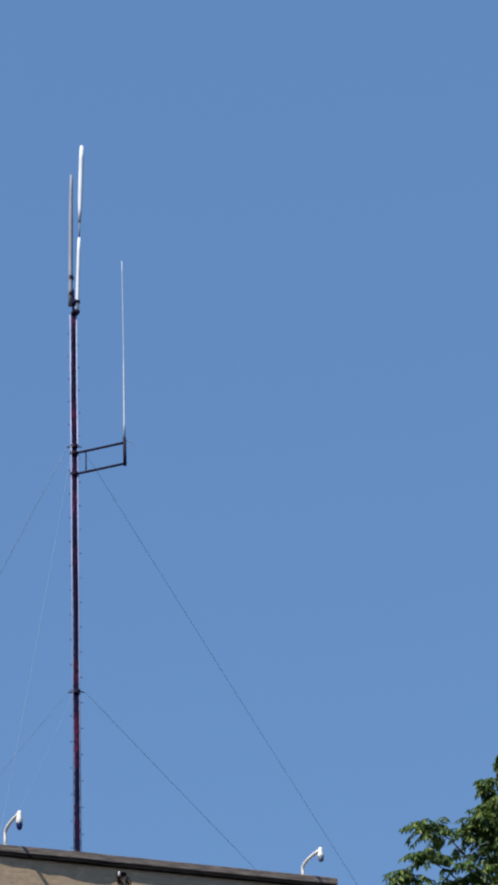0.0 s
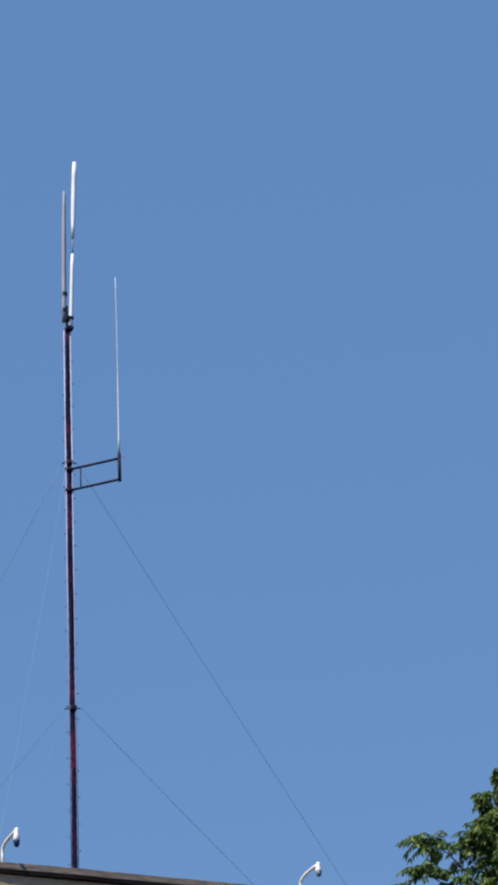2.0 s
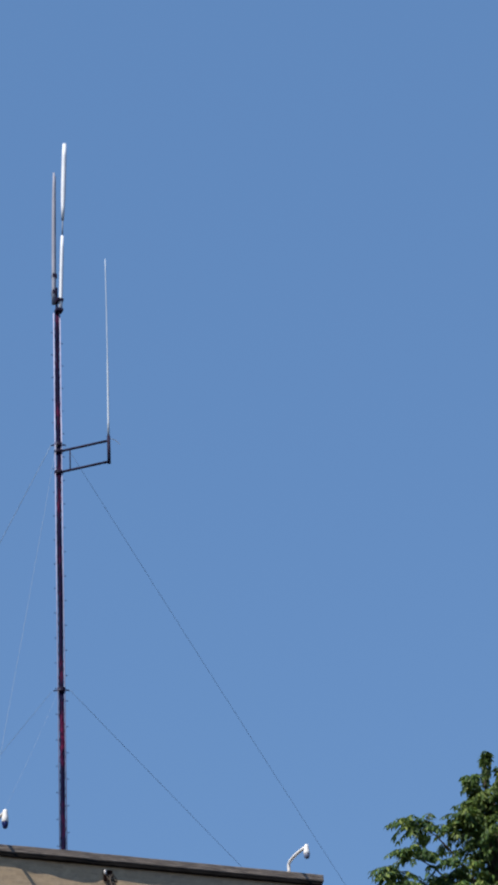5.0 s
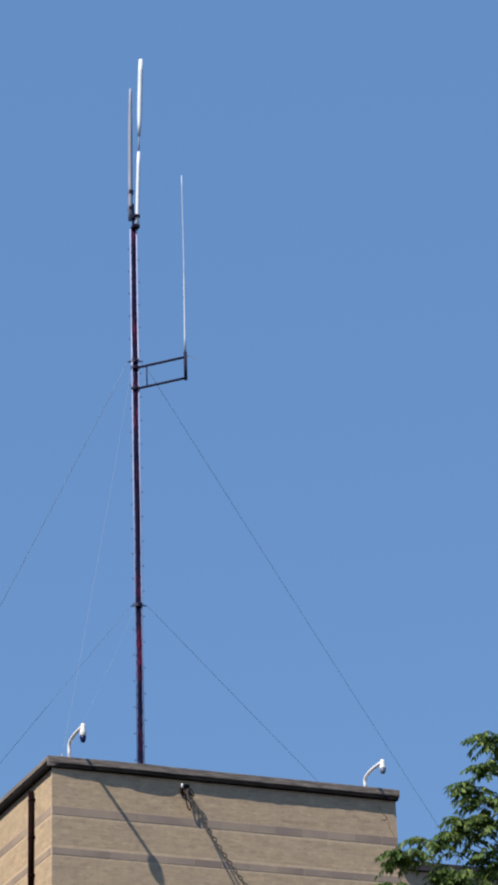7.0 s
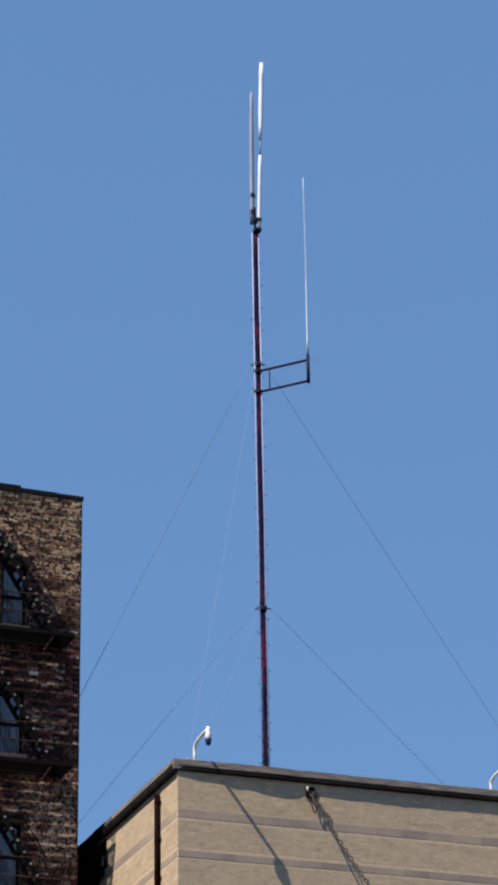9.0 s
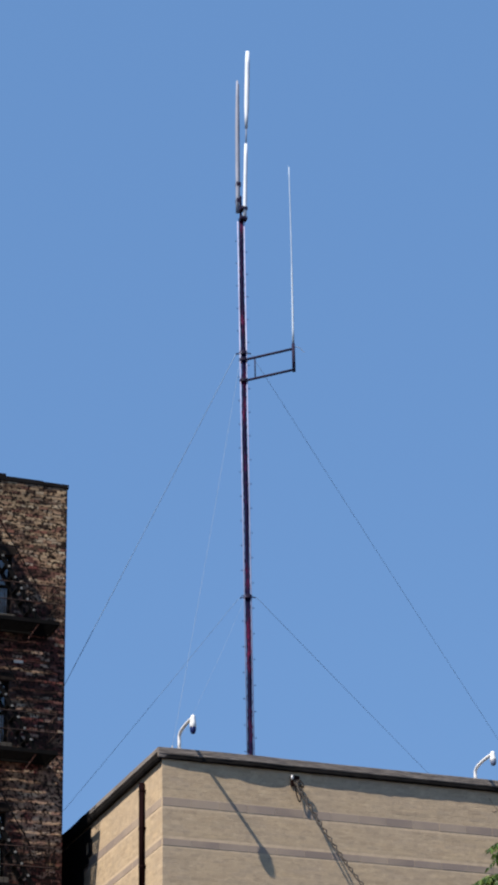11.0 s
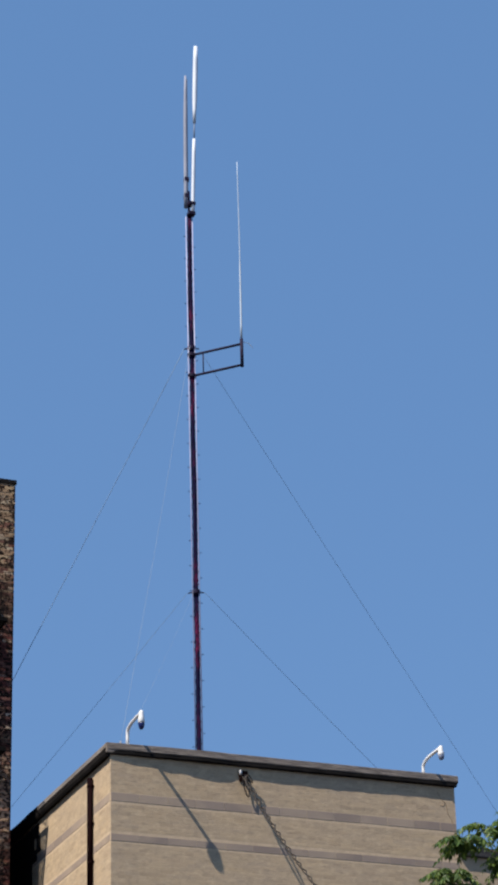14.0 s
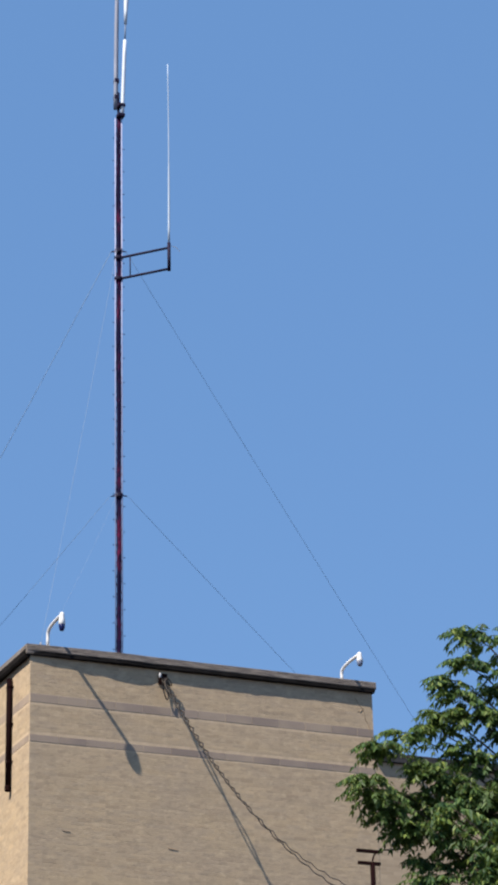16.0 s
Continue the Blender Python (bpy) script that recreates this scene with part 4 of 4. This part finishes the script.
def build_tree():
    rng = random.Random(11)
    t = thing("ailanthus_tree", TREE, "leafy green street tree with long drooping feathery leaves", "tree")
    trunk_pts = [Vector((0, 0, 0)), Vector((0.05, 0.02, 2.0)), Vector((-0.05, 0.05, 4.0)), Vector((-0.2, 0, 6.0)), Vector((-0.35, -0.1, 8.2)), Vector((-0.66, -0.2, 10.5)), Vector((-0.74, -0.28, 12.2))]
    bm = bmesh.new()
    tube(bm, trunk_pts, [0.26, 0.2, 0.17, 0.14, 0.09, 0.035, 0.012], 12)
    part("trunk", bm, BARK, t, "grey-brown furrowed trunk", True)

    def trunk_at(z):
        for a, b in zip(trunk_pts, trunk_pts[1:]):
            if z <= b.z:
                return a.lerp(b, (z - a.z) / (b.z - a.z))
        return trunk_pts[-1]

    verts, faces = [], []
    stalks = bmesh.new()

    def leaflet(p, d, side, size):
        """A lance-shaped leaflet, folded along its midrib."""
        n = d.cross(side)
        w = side * size * rng.uniform(0.16, 0.23)
        k = len(verts)
        mid = p + d * size * 0.38
        fold = n * size * rng.uniform(0.03, 0.12)
        tip = p + d * size - n * size * rng.uniform(0, 0.18)
        verts.extend((p, mid + w + fold, tip, mid - w + fold, mid))
        faces.extend(((k, k + 1, k + 4), (k + 1, k + 2, k + 4), (k, k + 4, k + 3), (k + 4, k + 2, k + 3)))

    def frond(p, e, arch):
        """A compound leaf: an arching stalk from p to e with pairs of hanging leaflets."""
        length = (e - p).length
        n = max(int(length / 0.045), 4)
        way = lambda s: p.lerp(e, s) + Vector((0, 0, arch * 4 * s * (1 - s) * length))
        tube(stalks, [way(0), way(0.5), way(1)], [0.005, 0.004, 0.002], 3, False)
        for i in range(1, n + 1):
            s = 0.12 + 0.88 * i / n
            q = way(s)
            tang = (way(s + 0.02) - way(s - 0.02)).normalized()
            side = tang.cross(Vector((0, 0, 1)))
            side = side.normalized() if side.length > 0.05 else Vector((1, 0, 0))
            for sg in (-1, 1):
                if rng.random() < 0.08:
                    continue
                size = 0.142 * (1 - 0.35 * s * s) * rng.uniform(0.75, 1.2)
                d = (side * sg * rng.uniform(0.35, 0.85) + tang * rng.uniform(0.2, 0.5) + Vector((0, 0, -rng.uniform(0.35, 1.1)))).normalized()
                across = tang + Vector([rng.uniform(-0.55, 0.55) for _ in range(3)])
                across = (across - d * across.dot(d)).normalized()
                leaflet(q, d, across, size)
        leaflet(e, (e - way(0.9)).normalized(), Vector((0.5, 0.3, 0.8)).cross(e - p).normalized(), 0.10)

    def bough(tip, count, reach, start=0.45, more=2.2):
        """A limb from the trunk; leaves stand round its outer part and one ends it at the tip."""
        tip = Vector(tip) - TREE
        run = math.hypot(tip.x - trunk_at(tip.z).x, tip.y - trunk_at(tip.z).y)
        a = trunk_at(min(max(tip.z - 0.45 - 0.45 * run, 4.5), 11.6))
        flat = Vector((tip.x - a.x, tip.y - a.y, 0.0))
        flat = flat.normalized() if flat.length > 0.35 else Vector((-0.4, -0.3, 0)).normalized() * min(flat.length + 0.1, 1)
        last = min(reach, 0.75 * max(run, 0.35))
        b = tip - flat * last + Vector((0, 0, 0.10 * last))
        pts = []
        for i in range(7):
            s = i / 6
            wob = [0.05 * s * noise.noise(Vector((s * 3, tip.z + j * 7, tip.x))) for j in range(3)]
            pts.append(a.lerp(b, s) + Vector((0, 0, 0.10 * (b - a).length * 4 * s * (1 - s))) + Vector(wob))
        bm = bmesh.new()
        tube(bm, pts, [0.027 * (1 - 0.84 * i / 6) for i in range(7)], 6)
        part("limb", bm, BARK, t, smooth=True)
        frond(pts[-1], tip, rng.uniform(0.14, 0.24))
        for i in range(round(count * more)):
            s = start + (1 - start) * ((i + rng.random()) / count) ** 0.8
            f = min(s * 6, 5.999)
            p = pts[int(f)].lerp(pts[int(f) + 1], f - int(f))
            turn = rng.uniform(-2.3, 2.3)
            d = Vector((flat.x * math.cos(turn) - flat.y * math.sin(turn), flat.x * math.sin(turn) + flat.y * math.cos(turn), 0))
            long = reach * rng.uniform(0.55, 0.95) * (1.0 if abs(turn) < 1 else 0.85)
            frond(p, p + d * long + Vector((0, 0, long * rng.uniform(-0.6, 0.15))), rng.uniform(0.10, 0.28))

    for rows, reach, start, more in ((LEADER, 0.34, 0.45, 2.2), (PLUMES, 0.44, 0.30, 3.2), (LOW_PLUMES, 0.46, 0.38, 2.8), (SKIRT, 0.42, 0.45, 2.2)):
        for x, y, z, count in rows:
            bough((x, y, z), count, reach, start, more)
    # the body of the crown behind those boughs, thinner in the middle
    for i in range(125):
        z = 7.3 + 4.3 * (i * 0.618 % 1)
        left = ramp(z, REACH) + 0.55
        x = left + (17.3 - left) * rng.random() ** 1.25
        f = rng.uniform(0.94, 1.05)
        bough((x * f, 26.0 * f, 1.6 + (z - 1.6) * f), rng.randint(5, 8) if z > 10 else rng.randint(6, 10), 0.42, 0.5)
    for i in range(10):
        a = radians(-20 + i * 22 + rng.uniform(-6, 6))
        tip = TREE + trunk_at(8) + Vector((2.3 * math.cos(a), 2.3 * math.sin(a), -1.6 + (i * 7 % 10) * 0.35))
        bough(tip, 9, 0.45)
    tagged(part("leaf_stalk", stalks, STALK, t, "thin green-brown leaf stalks"), kind="stuff")
    mesh = bpy.data.meshes.new("crown")
    mesh.from_pydata(verts, [], faces)
    mesh.materials.append(LEAF)
    crown = new("crown", mesh)
    crown.parent = t
    tagged(crown, "feathery green foliage with gaps", kind="stuff")


build_tree()

# ---- brickwork, piece by piece ----
for z0, z1 in BANDS:
    band_blocks(z0, z1)


def face_front():
    rng = random.Random(3)
    whole = brick_mesh("brick", LENGTH - JOINT, COURSE - JOINT, 0.05, TAN_ONE)
    rest, count = Bricks(), 0
    for x, z, w, r in courses(X0, X1, DETAIL_FROM, ROOF + 0.04, COURSE, LENGTH, BANDS):
        proud = 0.0006 + rng.uniform(0, 0.0013)
        if count < 290 and w > LENGTH - JOINT - 0.001 and z > 15.75:
            ob = new("brick", whole)
            ob.location = (x, Y0 - proud, z)
            ob.parent = wall_front
            count += 1
        else:
            rest.add((x, Y0, z), (1, 0, 0), (0, -1, 0), w, COURSE - JOINT, proud)
    rest.link("brickwork", TAN_MANY, wall_front, "buff brick courses of the front wall")


def face_side():
    rng = random.Random(4)
    whole = brick_mesh("brick", LENGTH - JOINT, COURSE - JOINT, 0.05, TAN_ONE)
    rest, count = Bricks(), 0
    for y, z, w, r in courses(Y0, 53.4, DETAIL_FROM, ROOF + 0.04, COURSE, LENGTH, BANDS):
        if any(y + w > a and y < b and z + COURSE > WIN_LOW and z < WIN_TOP for a, b in SIDE_WINDOWS):
            continue
        proud = 0.0006 + rng.uniform(0, 0.0013)
        if count < 290 and w > LENGTH - JOINT - 0.001 and z > 14.9 and y < 51.5:
            ob = new("brick", whole)
            ob.matrix_world = pose(X0 - proud, y + w, z, 0, 0, -90)
            ob.parent = wall_side
            count += 1
        else:
            rest.add((X0, y, z), (0, 1, 0), (-1, 0, 0), w, COURSE - JOINT, proud)
    rest.link("brickwork", TAN_MANY, wall_side, "buff brick courses of the side wall")


def face_house():
    rng = random.Random(5)
    length, course = 0.215, 0.0755
    whole = brick_mesh("brick", length - JOINT, course - JOINT, 0.05, OLD_ONE)
    rest, count = Bricks(), 0
    for x, z, w, r in courses(12.2, DX1, 13.4, DTOP - 0.002, course, length):
        if any(x + w > a - 0.1 and x < b + 0.1 and z + course > c - 0.14 and z < d + 0.21 for a, b, c, d in WINDOWS):
            if not any(x > b or x + w < a for a, b, c, d in WINDOWS[:1]) or not any(z > d or z + course < c for a, b, c, d in WINDOWS):
                continue
        proud = 0.008 + rng.uniform(0, 0.012)
        if count < 290 and w > length - JOINT - 0.001 and z > 21.6 and x > 13.9:
            ob = new("brick", whole)
            ob.location = (x - DX1, -proud, z)
            ob.parent = house_wall
            count += 1
        else:
            rest.add((x - DX1, 0, z), (1, 0, 0), (0, -1, 0), w, course - JOINT, proud)
    rest.link("brickwork", OLD_MANY, house_wall, "sooty red brick courses")
    odd = new("brick", brick_mesh("brick", length - JOINT, course - JOINT, 0.05, PALE_BRICK))
    odd.location = (13.95 - DX1, -0.022, 20.80)
    odd.parent = house_wall
    tagged(odd, "pale replacement brick")


face_front()
face_side()
face_house()
